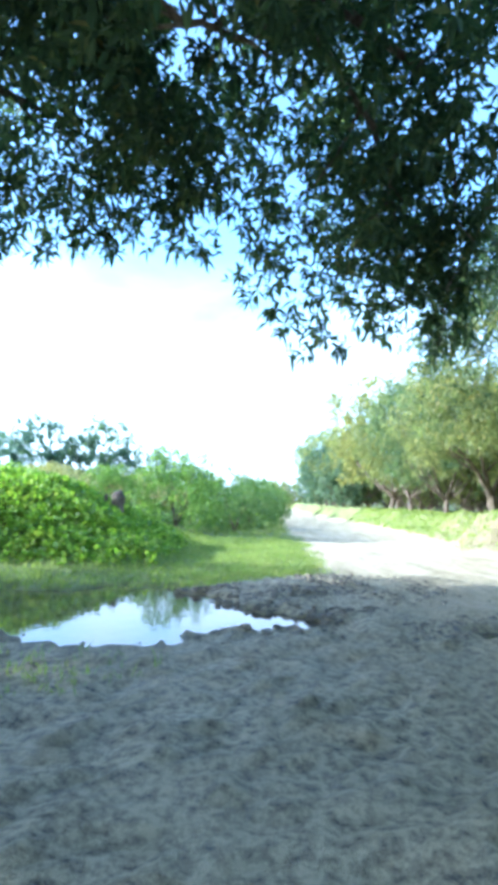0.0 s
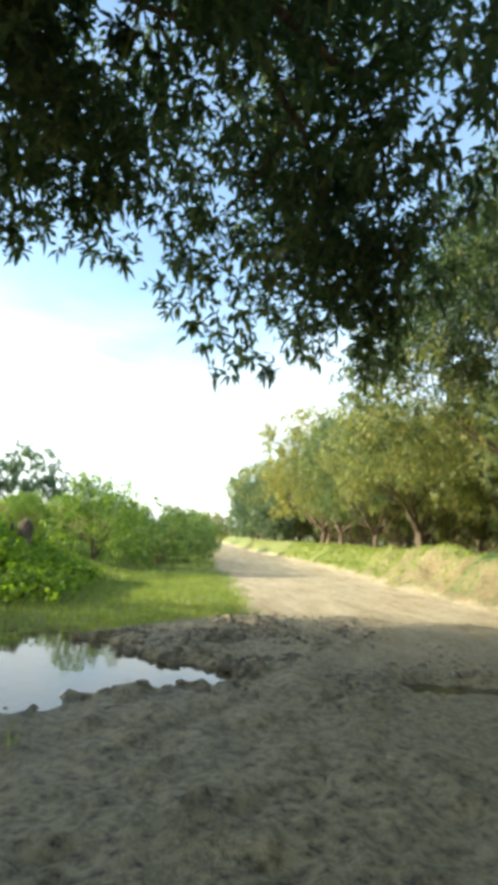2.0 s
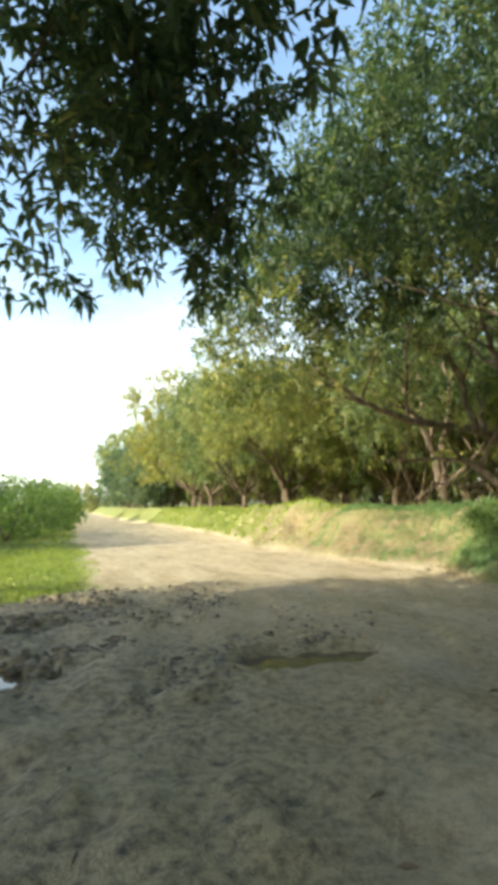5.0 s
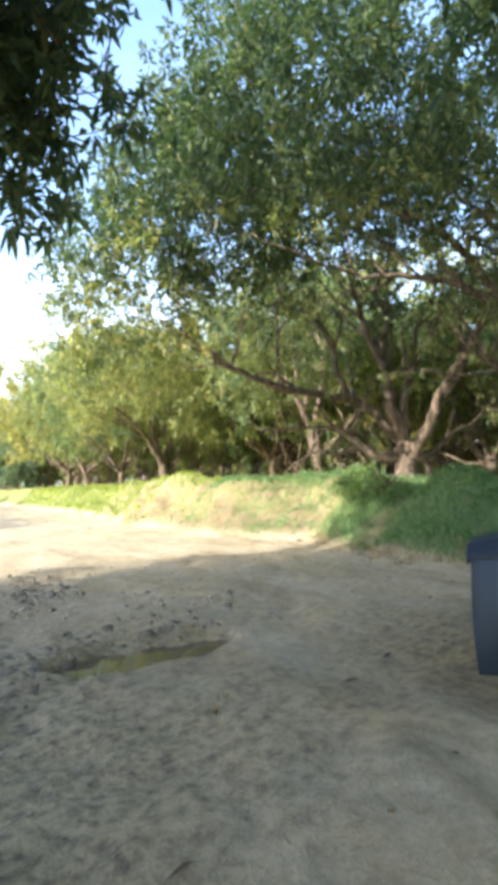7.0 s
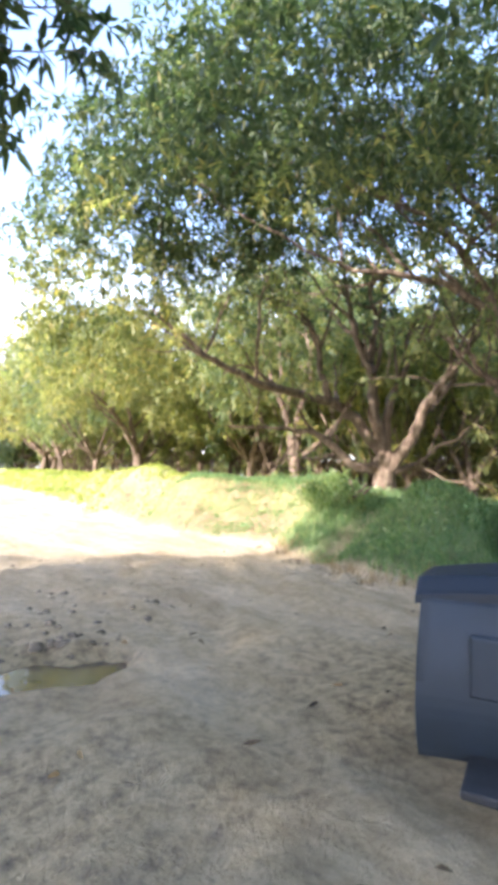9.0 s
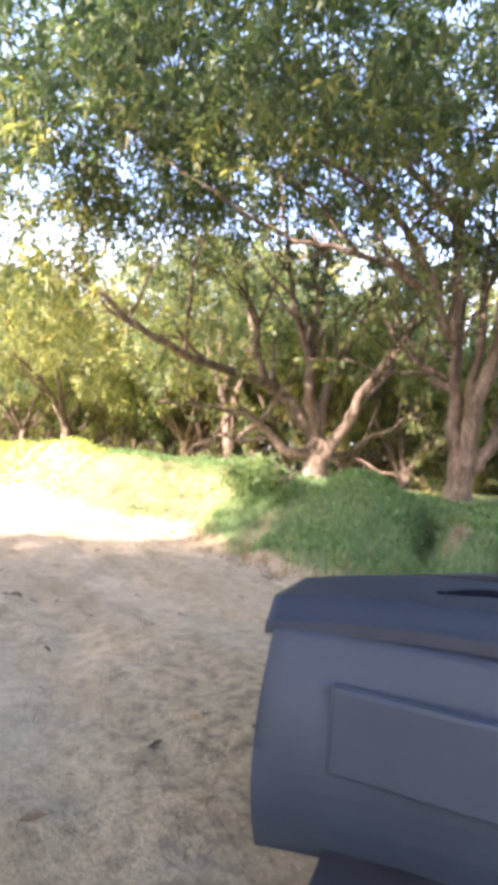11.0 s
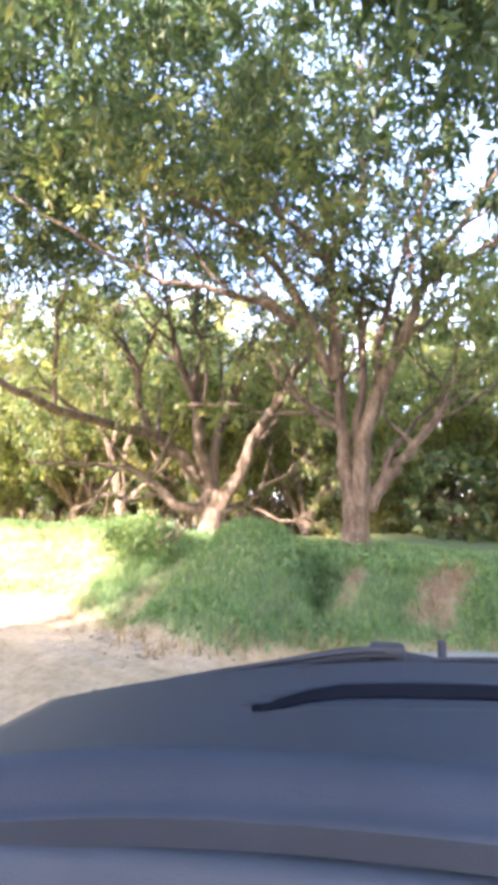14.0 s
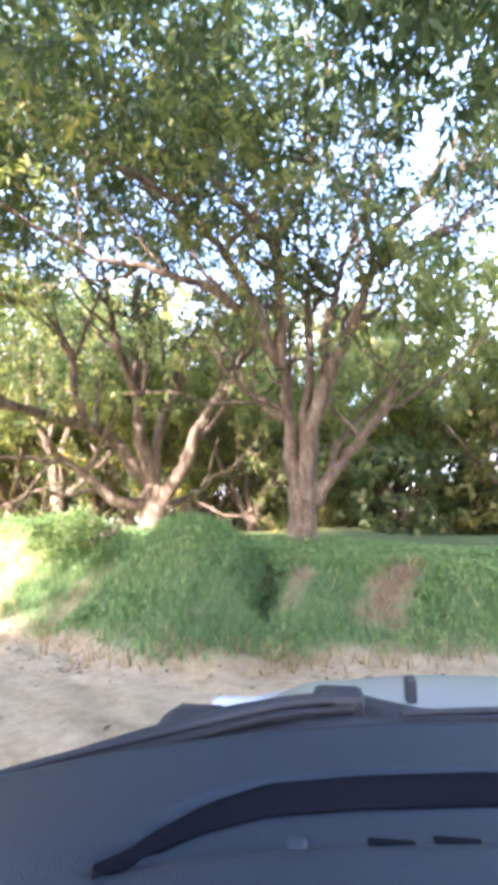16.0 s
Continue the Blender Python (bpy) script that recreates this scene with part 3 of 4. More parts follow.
OUTER_LIMBS = [
    ([(10.13, 6.85, 2.86), (10.23, 6.88, 3.53), (10.42, 6.74, 4.38), (10.54, 6.50, 5.21), (10.69, 6.18, 6.12), (10.81, 5.90, 6.86)], 0.075),
    ([(10.07, 7.14, 2.26), (10.30, 7.16, 3.44), (10.37, 7.22, 4.51), (10.53, 6.95, 5.28), (10.76, 6.51, 6.40)], 0.08),
    ([(10.25, 6.83, 1.71), (10.71, 6.84, 2.30), (11.28, 6.57, 2.89), (11.93, 6.02, 3.58)], 0.06),
    ([(10.12, 7.06, 1.29), (10.27, 6.80, 1.71), (10.42, 6.53, 2.08), (10.66, 6.26, 2.50), (10.84, 6.08, 3.02), (10.96, 6.05, 3.77)], 0.10)]
hero("mango_tree", "tall forked mango tree with sunlit rough bark beside the mound",
     [(10.07, 7.19, 0.66), (10.06, 7.19, 1.11), (10.04, 7.19, 1.5)], ARCHING_LIMBS + RISING_LIMBS + OUTER_LIMBS,
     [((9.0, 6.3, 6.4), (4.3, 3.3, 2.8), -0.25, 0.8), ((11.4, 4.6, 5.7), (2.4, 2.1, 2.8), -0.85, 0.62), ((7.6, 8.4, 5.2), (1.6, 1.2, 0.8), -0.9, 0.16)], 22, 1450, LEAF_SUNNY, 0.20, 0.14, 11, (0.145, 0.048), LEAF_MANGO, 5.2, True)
hero("mango_tree", "thin mango tree forked near the ground in the orchard's shade",
     [(13.15, 10.41, 0.68), (13.15, 10.41, 0.9), (13.15, 10.41, 1.05)],
     [([(13.13, 10.43, 0.96), (12.97, 10.64, 1.50), (12.76, 10.90, 2.11), (12.58, 11.10, 2.85), (12.32, 11.38, 3.99)], 0.09),
      ([(13.18, 10.38, 1.02), (13.31, 10.21, 1.62), (13.61, 9.77, 2.10), (14.10, 9.18, 2.83)], 0.08),
      ([(13.16, 10.40, 1.08), (13.21, 10.66, 2.00), (13.45, 10.68, 3.04), (13.5, 10.9, 4.2)], 0.08)],
     [((13.1, 10.5, 4.3), (2.2, 2.2, 1.6), -0.7, 1.0)], 25, 260, LEAF_SUNNY, 0.12, 0.1, 10, (0.2, 0.065), None, 99.0, True)
hero("mango_tree", "upright mango tree with a stout forked trunk behind the bank",
     [(11.13, 14.33, 0.8), (11.1, 14.35, 1.3), (11.06, 14.38, 1.8)],
     [([(11.04, 14.39, 1.67), (10.81, 14.54, 2.86), (10.42, 14.66, 3.64), (10.09, 14.74, 4.68)], 0.13),
      ([(11.09, 14.36, 1.67), (11.19, 14.41, 2.89), (11.49, 14.33, 4.04), (11.28, 14.47, 5.46)], 0.12),
      ([(11.09, 14.36, 1.5), (11.8, 14.0, 2.3), (12.6, 13.6, 3.4), (13.2, 13.4, 4.6)], 0.09)],
     [((11.0, 14.4, 4.4), (2.9, 2.9, 2.4), -0.75, 1.0)], 26, 420, LEAF_SUNNY, 0.18, 0.05, 10, (0.2, 0.06), None, 99.0, True)

# the tree whose canopy hangs over the track, and one beside the way
hero("mango_tree", "large mango tree whose dark canopy hangs over the muddy track",
     [(-6.2, 0.8, 0.1), (-6.1, 0.9, 1.2), (-6.0, 1.0, 2.0)],
     [([(-6.0, 1.0, 1.8), (-4.5, 2.2, 3.6), (-2.5, 3.6, 5.2), (0.0, 4.8, 6.2), (2.0, 5.6, 5.8)], 0.2),
      ([(1.7, 5.5, 5.9), (2.1, 5.8, 5.2), (2.35, 6.3, 4.5), (2.4, 6.7, 3.9)], 0.03),
      ([(0.0, 4.8, 6.2), (1.2, 5.8, 5.5), (1.6, 6.4, 4.9), (1.8, 6.6, 4.5)], 0.05),
      ([(-6.0, 1.0, 1.9), (-5.2, 3.0, 4.0), (-4.0, 5.0, 5.6), (-2.6, 7.0, 6.2)], 0.18),
      ([(-6.0, 1.0, 1.9), (-3.8, 1.2, 4.0), (-1.4, 1.8, 6.0), (1.2, 2.6, 7.0)], 0.18),
      ([(-6.0, 1.0, 1.8), (-7.5, 2.4, 4.0), (-8.6, 4.0, 6.0)], 0.15),
      ([(-6.0, 1.0, 1.8), (-6.5, -1.5, 4.0), (-6.8, -3.6, 5.8)], 0.15)],
     # the filled lump at (-3.2, 1.6, 6.3) is added to shade the dashboard
     [((-2.4, 3.0, 5.0), (5.3, 5.6, 3.9), -0.16, 0.34), ((0.1, 5.2, 5.5), (2.8, 2.9, 2.4), -0.5, 0.12), ((-2.6, 5.9, 5.3), (2.2, 1.4, 1.4), -0.9, 0.08), ((1.1, 6.9, 4.55), (1.35, 1.1, 1.5), -0.9, 0.030), ((1.9, 6.1, 4.8), (0.75, 0.9, 1.1), -0.8, 0.007), ((1.35, 5.9, 5.35), (0.8, 0.9, 0.6), -0.9, 0.008), ((2.35, 6.2, 4.2), (0.4, 0.45, 0.5), -0.9, 0.003), ((2.4, 6.8, 3.65), (0.32, 0.4, 0.45), -0.95, 0.003), ((1.9, 6.6, 4.1), (0.65, 0.6, 0.6), -0.9, 0.006), ((-0.4, 4.9, 6.4), (3.3, 2.2, 0.9), -1.0, 0.10), ((-3.2, 1.6, 6.3), (4.2, 3.6, 1.3), -1.0, 0.22), ((-7.2, 1.8, 6.6), (3.6, 4.6, 2.2), -1.0, 0.22)], 23, 9000, LEAF_MANGO, 0.36, -0.17, 11, (0.155, 0.052), keep=lambda x, y, z: y < 7.35 + 0.3 * wob(x, z, 1.3, 50.0) or not -4.5 < x < 0.8)
hero("mango_tree", "leafy mango tree at the edge of the track",
     [(7.6, -1.6, 0.1), (7.5, -1.5, 1.0), (7.4, -1.4, 1.7)],
     [([(7.4, -1.4, 1.6), (6.6, 0.2, 3.2), (5.6, 2.0, 4.4), (4.8, 3.6, 4.3)], 0.14),
      ([(7.4, -1.4, 1.6), (7.6, 0.6, 3.4), (7.6, 2.8, 5.0), (7.5, 4.6, 5.7)], 0.14),
      ([(7.4, -1.4, 1.6), (9.0, -1.0, 3.4), (10.4, 0.2, 5.0)], 0.12),
      ([(7.4, -1.4, 1.6), (5.8, -2.4, 3.6), (4.4, -3.0, 5.4)], 0.12)],
     [((6.6, 0.9, 4.9), (3.7, 3.7, 2.9), -0.4, 1.0), ((7.4, 4.9, 5.8), (2.4, 1.7, 0.9), -1.0, 0.28)], 24, 1300, LEAF_MANGO, 0.22, 0.0, 11)

hero("mango_tree", "low yellow-green mango tree with a leaning forked trunk",
     [(9.36, 21.2, 0.9), (9.3, 21.15, 1.35), (9.15, 21.05, 1.8)],
     [([(9.2, 21.1, 1.6), (8.5, 20.6, 2.5), (7.7, 19.9, 3.1), (6.6, 19.2, 3.7)], 0.12),
      ([(9.15, 21.05, 1.75), (8.8, 20.8, 2.7), (8.4, 20.4, 3.6), (8.0, 20.0, 4.6)], 0.11),
      ([(9.2, 21.1, 1.7), (9.5, 20.9, 2.6), (9.6, 20.5, 3.6), (9.5, 20.2, 4.6)], 0.10),
      ([(9.3, 21.15, 1.3), (10.1, 21.3, 2.0), (10.9, 21.5, 3.0)], 0.08)],
     [((7.7, 19.5, 4.0), (2.8, 2.6, 2.1), -0.75, 0.65), ((9.3, 20.8, 4.6), (2.6, 2.6, 2.0), -0.6, 0.35)], 27, 1500, LEAF_YELLOW, 0.19, -0.08, 10, (0.2, 0.06), None, 99.0, True)

# orchard rows
near_a = orchard_tree("mango_tree", "bushy yellow-green mango tree with leaning forked trunk", 31, ((0, 0, 3.75), (3.3, 3.3, 3.0)), 1300, 10, 0.22, 0.065, LEAF_YELLOW, 7)
near_b = orchard_tree("mango_tree", "dense green mango tree with low crooked limbs", 32, ((0, 0, 3.9), (3.3, 3.3, 3.1)), 1300, 10, 0.22, 0.065, LEAF_SUNNY, 8)
far_a = orchard_tree("mango_tree", "mango tree deep in the shaded orchard", 33, ((0, 0, 4.1), (3.1, 3.1, 2.4)), 230, 9, 0.30, 0.10, LEAF_SUNNY, 5, cut=0.05, twigs=2)
far_b = orchard_tree("mango_tree", "mango tree deep in the orchard, many thin stems", 34, ((0, 0, 4.2), (3.2, 3.2, 2.4)), 220, 9, 0.30, 0.10, LEAF_YELLOW, 6, cut=0.05, twigs=2)
for src, x, y, turn in ((near_a, 8.6, 29.5, 200), (near_b, 9.0, 25.4, 40), (far_a, 17.1, 13.4, 10), (far_b, 23.1, 11.3, 70)):
    src.location = (x, y, land(x, y)[0] - 0.05)
    src.rotation_euler = (0, 0, radians(turn))
spots = random.Random(5)
taken = [(10.5, 10.6), (9.9, 7.1), (9.4, 21.2), (11.1, 14.4), (13.2, 10.4), (9.0, 25.4), (8.6, 29.5), (17.1, 13.4), (23.1, 11.3)]
for col_x in (10.2, 15.6, 21.4, 28.0, 36.0):
    y = 1.0 - 0.3 * col_x * 0.3
    while y < 66:
        x = col_x + spots.uniform(-1.2, 1.2) - 0.07 * max(0, y - 22)
        yy = y + spots.uniform(-0.8, 0.8)
        turn, size = spots.uniform(0, 360), spots.uniform(0.82, 1.2) * (1.0 + 0.1 * smooth(18, 30, y))
        y += (5.2 if y < 22 else 4.0) if col_x < 12 else 6.4
        if x < 13.5 and yy < 18 or any((x - a) ** 2 + (yy - b) ** 2 < 11 for a, b in taken):
            continue
        if col_x < 12 and yy < 36:
            src = near_a if spots.random() < 0.55 else near_b
        else:
            src = far_a if spots.random() < 0.5 else far_b
        place(src, x, yy, turn, size)

for k in range(13):
    x, yy = 12.8 + spots.uniform(0, 8), 9.0 + 1.5 * k + spots.uniform(-0.6, 0.6)
    if all((x - a) ** 2 + (yy - b) ** 2 > 3.5 for a, b in taken):
        place(far_b if k % 2 else far_a, x, yy, spots.uniform(0, 360), spots.uniform(0.72, 0.95))

for k in range(12):
    x, yy = 11.2 + spots.uniform(0, 2.6) - 0.09 * k, 16.5 + 1.7 * k + spots.uniform(-0.5, 0.5)
    place(far_b if k % 3 else far_a, x, yy, spots.uniform(0, 360), spots.uniform(0.6, 0.85))

# slender, many-stemmed trees that fill the rows behind
def slender_tree(seed, label, stems, height):
    r = np.random.default_rng(seed)
    limbs = [(p, 0.55 * q) for p, q in grown_limbs(r, stems, height, 1.7, 0.35)]
    tree, ends = bare_tree("mango_tree", label, limbs, [(0, 0, 0), (0.02, 0.01, 0.22), (0.03, 0.0, 0.42)], r, 0.10, 2, 0.9, "tree", "orchard rows")
    add_crown(tree, np.vstack([ends, crown_points((0, 0, 3.3), (2.2, 2.2, 1.7), 80, r, -0.6, 0.45, 0.9, 0.1)]), r, LEAF_SUNNY, 9, 0.26, 0.085, 0.35, True)
    return tree


slim_a = slender_tree(35, "slender mango tree with many thin dark stems", 8, 4.6)
slim_b = slender_tree(36, "crowded young mango tree with crooked thin stems", 10, 4.2)
slim_a.location, slim_b.location = (12.4, 17.2, land(12.4, 17.2)[0] - 0.05), (14.2, 12.6, land(14.2, 12.6)[0] - 0.05)
rows = random.Random(15)
for k in range(56):
    yy = 11.5 + 0.86 * k + rows.uniform(-0.5, 0.5)
    x = along(yy, FOOT) + rows.uniform(4.6, 9.5) + (2.0 if yy < 17 else -1.0 if yy > 26 else 0.0)
    if all((x - a) ** 2 + (yy - b) ** 2 > 2.2 for a, b in taken):
        place(slim_a if k % 2 else slim_b, x, yy, rows.uniform(0, 360), rows.uniform(0.8, 1.1) * (1 - 0.3 * smooth(16, 22, yy)))

for src, x, yy, turn, size in ((far_b, 19.2, 10.4, 15, 1.0), (far_a, 18.2, 7.4, 130, 1.0), (near_b, 24.0, 6.0, 250, 0.9), (far_b, 17.4, 4.8, 60, 0.95),
                               (near_a, 17.4, 17.6, 80, 1.3), (near_b, 13.6, 18.4, 170, 1.15), (near_a, 20.8, 13.6, 290, 1.3), (far_a, 20.4, 4.2, 100, 1.0), (near_b, 11.7, 17.6, 20, 0.95)):
    place(src, x, yy, turn, size)

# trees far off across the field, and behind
field_tree = orchard_tree("field_tree", "distant tree beyond the field, crown coloured blue-green for haze", 41, ((0, 0, 5.2), (3.6, 3.6, 4.0)), 420, 9, 0.45, 0.17, LEAF_FAR, 5, 7.0, 2.6, True, "trees across the field")
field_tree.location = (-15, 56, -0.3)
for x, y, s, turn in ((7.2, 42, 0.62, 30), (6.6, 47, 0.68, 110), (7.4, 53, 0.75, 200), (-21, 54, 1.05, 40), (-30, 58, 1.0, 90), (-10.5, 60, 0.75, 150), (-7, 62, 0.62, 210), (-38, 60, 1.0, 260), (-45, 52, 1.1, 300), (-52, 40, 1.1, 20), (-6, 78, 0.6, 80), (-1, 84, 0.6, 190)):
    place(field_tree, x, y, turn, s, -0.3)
# unseen trees left of the track, added to keep sun off the mud
for x, y, turn, s in ((-11.5, 3.2, 50, 1.25), (-14, 3.6, 120, 1.2), (-12, -1.5, 200, 1.25), (-16, 2, 280, 1.3)):
    place(near_b, x, y, turn, s)
for x, y, turn in ((-14, -6, 30), (-9, -13, 80), (-2, -15, 130), (5, -14, 190), (11, -10, 250), (16, -5, 310), (-18, 6, 10), (-20, 16, 140)):
    place(far_b, x, y, turn, 1.15)


# ---- bushes, weeds and grass ----
def bush(name, label, x, y, size, seed, material, count=520, leaf=0.13, group="roadside bushes"):
    r = np.random.default_rng(seed)
    ob = tagged(new(name), label, "bush", group)
    ob.location = (x, y, land(x, y)[0] - 0.05)
    for k in range(4):
        a = r.uniform(0, 6.28)
        d = np.array([math.cos(a) * size[0], math.sin(a) * size[1], 0]) * r.uniform(0.25, 0.6)
        ln = curve_points([(0, 0, 0), d * 0.4 + (0, 0, size[2] * 0.5), d + (0, 0, size[2] * 1.15)], 6, 0.02, r)
        put(new("stem", tubes_mesh("stem", [tube_arrays(ln, 0.035 * (1 - 0.7 * np.linspace(0, 1, 6)), 5, r)], BARK)), ob)
    pts = crown_points((0, 0, size[2] * 0.62), size, count, r, -0.75, 0.45, 1.6, -0.15)
    base, way, L, W = sprays(pts, r, 9, leaf, leaf * 0.45, 0.05, 0.3, 0.1)
    put(new("foliage", leaf_mesh("foliage", base, way, L, W, material, r, 0.25, True)), ob)
    return ob


b1 = bush("bush", "rounded sunlit green bush beside the dirt track", -2.3, 17.6, (1.6, 1.4, 1.5), 51, LEAF_BUSH, 680)
b2 = bush("bush", "dense shrub at the track's edge, darkened as a shaded side", -0.5, 20.5, (1.5, 1.6, 1.35), 52, LEAF_BUSH_SHADE)
b5 = bush("bush", "low straw-coloured shrub in the dry field", -5.2, 19.5, (1.3, 1.2, 0.55), 56, LEAF_DRY, 420, 0.12)
for src, x, y, s in ((b1, -4.4, 18.2, 0.55), (b5, -6.8, 20.6, 1.0), (b2, 0.1, 24.0, 0.95), (b5, -3.6, 23.0, 1.1), (b1, -1.6, 22.6, 0.8), (b2, 0.5, 28.0, 1.0), (b2, 0.8, 32.5, 1.05), (b1, 1.0, 38, 1.1), (b2, 1.2, 45, 1.15),
                     (b1, -9.5, 22, 0.5), (b5, -8.2, 22.5, 1.2), (b5, -12.5, 25, 1.3), (b5, -5.5, 26, 1.2), (b1, -7.4, 27.5, 0.7), (b5, -10, 29, 1.4), (b1, -3.0, 29, 0.75), (b5, -16, 30, 1.5), (b5, -6.5, 33, 1.6), (b5, -13, 36, 1.7)):
    place(src, x, y, 77 * x + 31 * y, s)

# the clump's tree shade comes from its darker leaf colour
bush("weed_clump", "low rounded clump of green weeds on the bank", 7.85, 8.7, (0.75, 0.65, 0.30), 55, LEAF_BUSH_SHADE, 420, 0.06)

# undergrowth that closes the far side of the orchard
# b3 takes the pale straw leaf to lighten the dark orchard interior by colour
b3 = bush("scrub", "scrub under the orchard trees, coloured pale to brighten their shade", 30, 20, (1.7, 1.6, 1.3), 53, LEAF_DRY, 170, 0.26, "orchard scrub")
b4 = bush("scrub", "low tangled scrub at the orchard's end", 33, 31, (1.5, 1.7, 1.2), 54, LEAF_SUNNY, 170, 0.26, "orchard scrub")
under = random.Random(9)
for k in range(26):
    place(b3 if k % 2 else b4, 44 + under.uniform(-2, 2), -14 + 3.6 * k, under.uniform(0, 360), under.uniform(1.0, 1.4))
for k in range(14):
    place(b4 if k % 2 else b3, 4.5 + 3.1 * k, 78 + under.uniform(-2, 2), under.uniform(0, 360), under.uniform(1.5, 2.0))
for x, yy, turn, size in ((16.8, 8.3, 40, 1.2), (17.6, 6.4, 150, 1.0), (16.2, 11.2, 260, 0.9), (18.4, 4.4, 310, 1.1), (16.4, 13.6, 20, 0.9)):
    place(b4 if size > 1.05 else b3, x, yy, turn, size)
for k in range(9):
    place(b3, 21.5 + under.uniform(-1.2, 1.2), 2.5 + 1.35 * k, under.uniform(0, 360), under.uniform(0.75, 1.0))
for k in range(26):
    place(b3 if k % 2 else b4, under.uniform(21, 40), under.uniform(2, 50), under.uniform(0, 360), under.uniform(0.8, 1.3))


def scatter(count, x0, x1, y0, y1, keep, seed):
    r = np.random.default_rng(seed)
    out = []
    for x, y, u in zip(r.uniform(x0, x1, count), r.uniform(y0, y1, count), r.uniform(0, 1, count)):
        h, tu, mu, so = land(x, y)
        if u < keep(x, y, tu, mu, so):
            out.append((x, y, h - 0.01))
    return np.array(out), r


def blades(name, label, pts, r, material, low, high, width, lean=0.45, per=3):
    p = np.repeat(pts, per, 0) + np.c_[r.normal(0, 0.035, (len(pts) * per, 2)), np.zeros(len(pts) * per)]
    n = len(p)
    hgt = r.uniform(low, high, (n, 1))
    a = r.uniform(0, 6.28, n)
    d = np.c_[np.cos(a), np.sin(a), np.zeros(n)]
    s = np.c_[-np.sin(a), np.cos(a), np.zeros(n)] * width * r.uniform(0.6, 1.3, (n, 1))
    bend = d * hgt * lean * r.uniform(0.2, 1.4, (n, 1))
    up = np.array([0, 0, 1.0]) * hgt
    v = np.stack([p - s, p + s, p + bend * 0.4 + up * 0.6 + s * 0.7, p + bend * 0.4 + up * 0.6 - s * 0.7, p + bend + up * 0.92], 1)
    k = np.arange(n)[:, None] * 5
    me = mesh_from(name, v.reshape(-1, 3), [k + [0, 1, 2, 3], k + [3, 2, 4]], material, True)
    return tagged(new(name, me), label, "grass", kind="stuff")


pts, r = scatter(46000, 5.8, 11.0, 3.2, 9.4, lambda x, y, tu, mu, so: tu * (1.0 if x < 9.3 else 0.35) * (1 - 0.8 * so) * (1 - smooth(8.6, 9.4, y)), 61)
blades("bank_grass", "thick soft green grass over the roadside mound", pts, r, GRASS_SHADE_TONE, 0.03, 0.095, 0.0055, 0.8)
pts, r = scatter(30000, 5.8, 11.0, 8.6, 13.0, lambda x, y, tu, mu, so: (0.40 * tu + 0.60 * smooth(0.95, 1.35, x - along(y, FOOT) + 0.5 * wob(x, y, 1.3, 44.0))) * (x > along(y, FOOT) - 0.1) * smooth(8.6, 9.4, y), 72)
blades("short_grass", "short green grass along the crest of the sandy bank", pts, r, GRASS_SHADE_TONE, 0.025, 0.085, 0.0055, 0.8)
pts, r = scatter(20000, 4.8, 9.5, 13.0, 34.0, lambda x, y, tu, mu, so: max(0.75 * tu, 0.85 if x > along(y, FOOT) + 0.9 else 0) * (0.45 + 0.55 * smooth(13.0, 20.0, y + 5 * smooth(0.7, 1.4, x - along(y, FOOT)))), 62)
blades("verge_grass", "sunlit short grass on the far bank", pts, r, GRASS, 0.035, 0.11, 0.014, 0.8)
pts, r = scatter(24000, -5, 2.2, 7.0, 17.0, lambda x, y, tu, mu, so: tu * (1 if y > 8.4 else 0.8), 63)
blades("meadow_grass", "bright short grass beside the track", pts, r, GRASS, 0.03, 0.09, 0.007, 0.7)
pts, r = scatter(8000, -12, 2.2, 17.0, 42.0, lambda x, y, tu, mu, so: tu, 64)
blades("field_grass", "yellow-green field grass", pts, r, GRASS, 0.04, 0.10, 0.02, 0.8)
pts, r = scatter(9000, 5.2, 8.9, 3.6, 9.2, lambda x, y, tu, mu, so: max(0.4 * so, 0.4 * math.exp(-((x - along(y, FOOT) - 0.12) / 0.16) ** 2) * smooth(-0.3, 0.3, wob(x, y, 1.9, 41.0))), 65)
blades("dry_grass", "dry straw-coloured grass patch on the bank", pts, r, STRAW, 0.05, 0.2, 0.005, 1.2)

# creepers over the hummock
pts, r = scatter(9500, -7.5, -0.9, 7.8, 13.5, lambda x, y, tu, mu, so: smooth(0.08, 0.3, land(x, y)[0]), 66)
lump = np.array([0.10 + 0.20 * max(0, wob(a, b, 1.1, 20.0) + 0.3) for a, b, _ in pts])
pts[:, 2] += lump * r.uniform(0.2, 1.0, len(pts))
base, way, L, W = sprays(pts, r, 6, 0.105, 0.066, 0.05, 0.7, -0.25)
tagged(new("creeper_weeds", leaf_mesh("creeper_weeds", base, way, L, W, LEAF_WEED, r, 0.25)), "bright green creeping weeds covering an earth hummock", "weeds", kind="stuff")

# small-leaved weeds through the bank's grass
pts, r = scatter(9000, 6.0, 10.0, 3.6, 11.0, lambda x, y, tu, mu, so: tu * smooth(-0.2, 0.3, wob(x, y, 1.6, 25.0)) * (1 - so), 69)
pts[:, 2] += r.uniform(0.01, 0.09, len(pts))
base, way, L, W = sprays(pts, r, 5, 0.05, 0.03, 0.03, 0.6, -0.2)
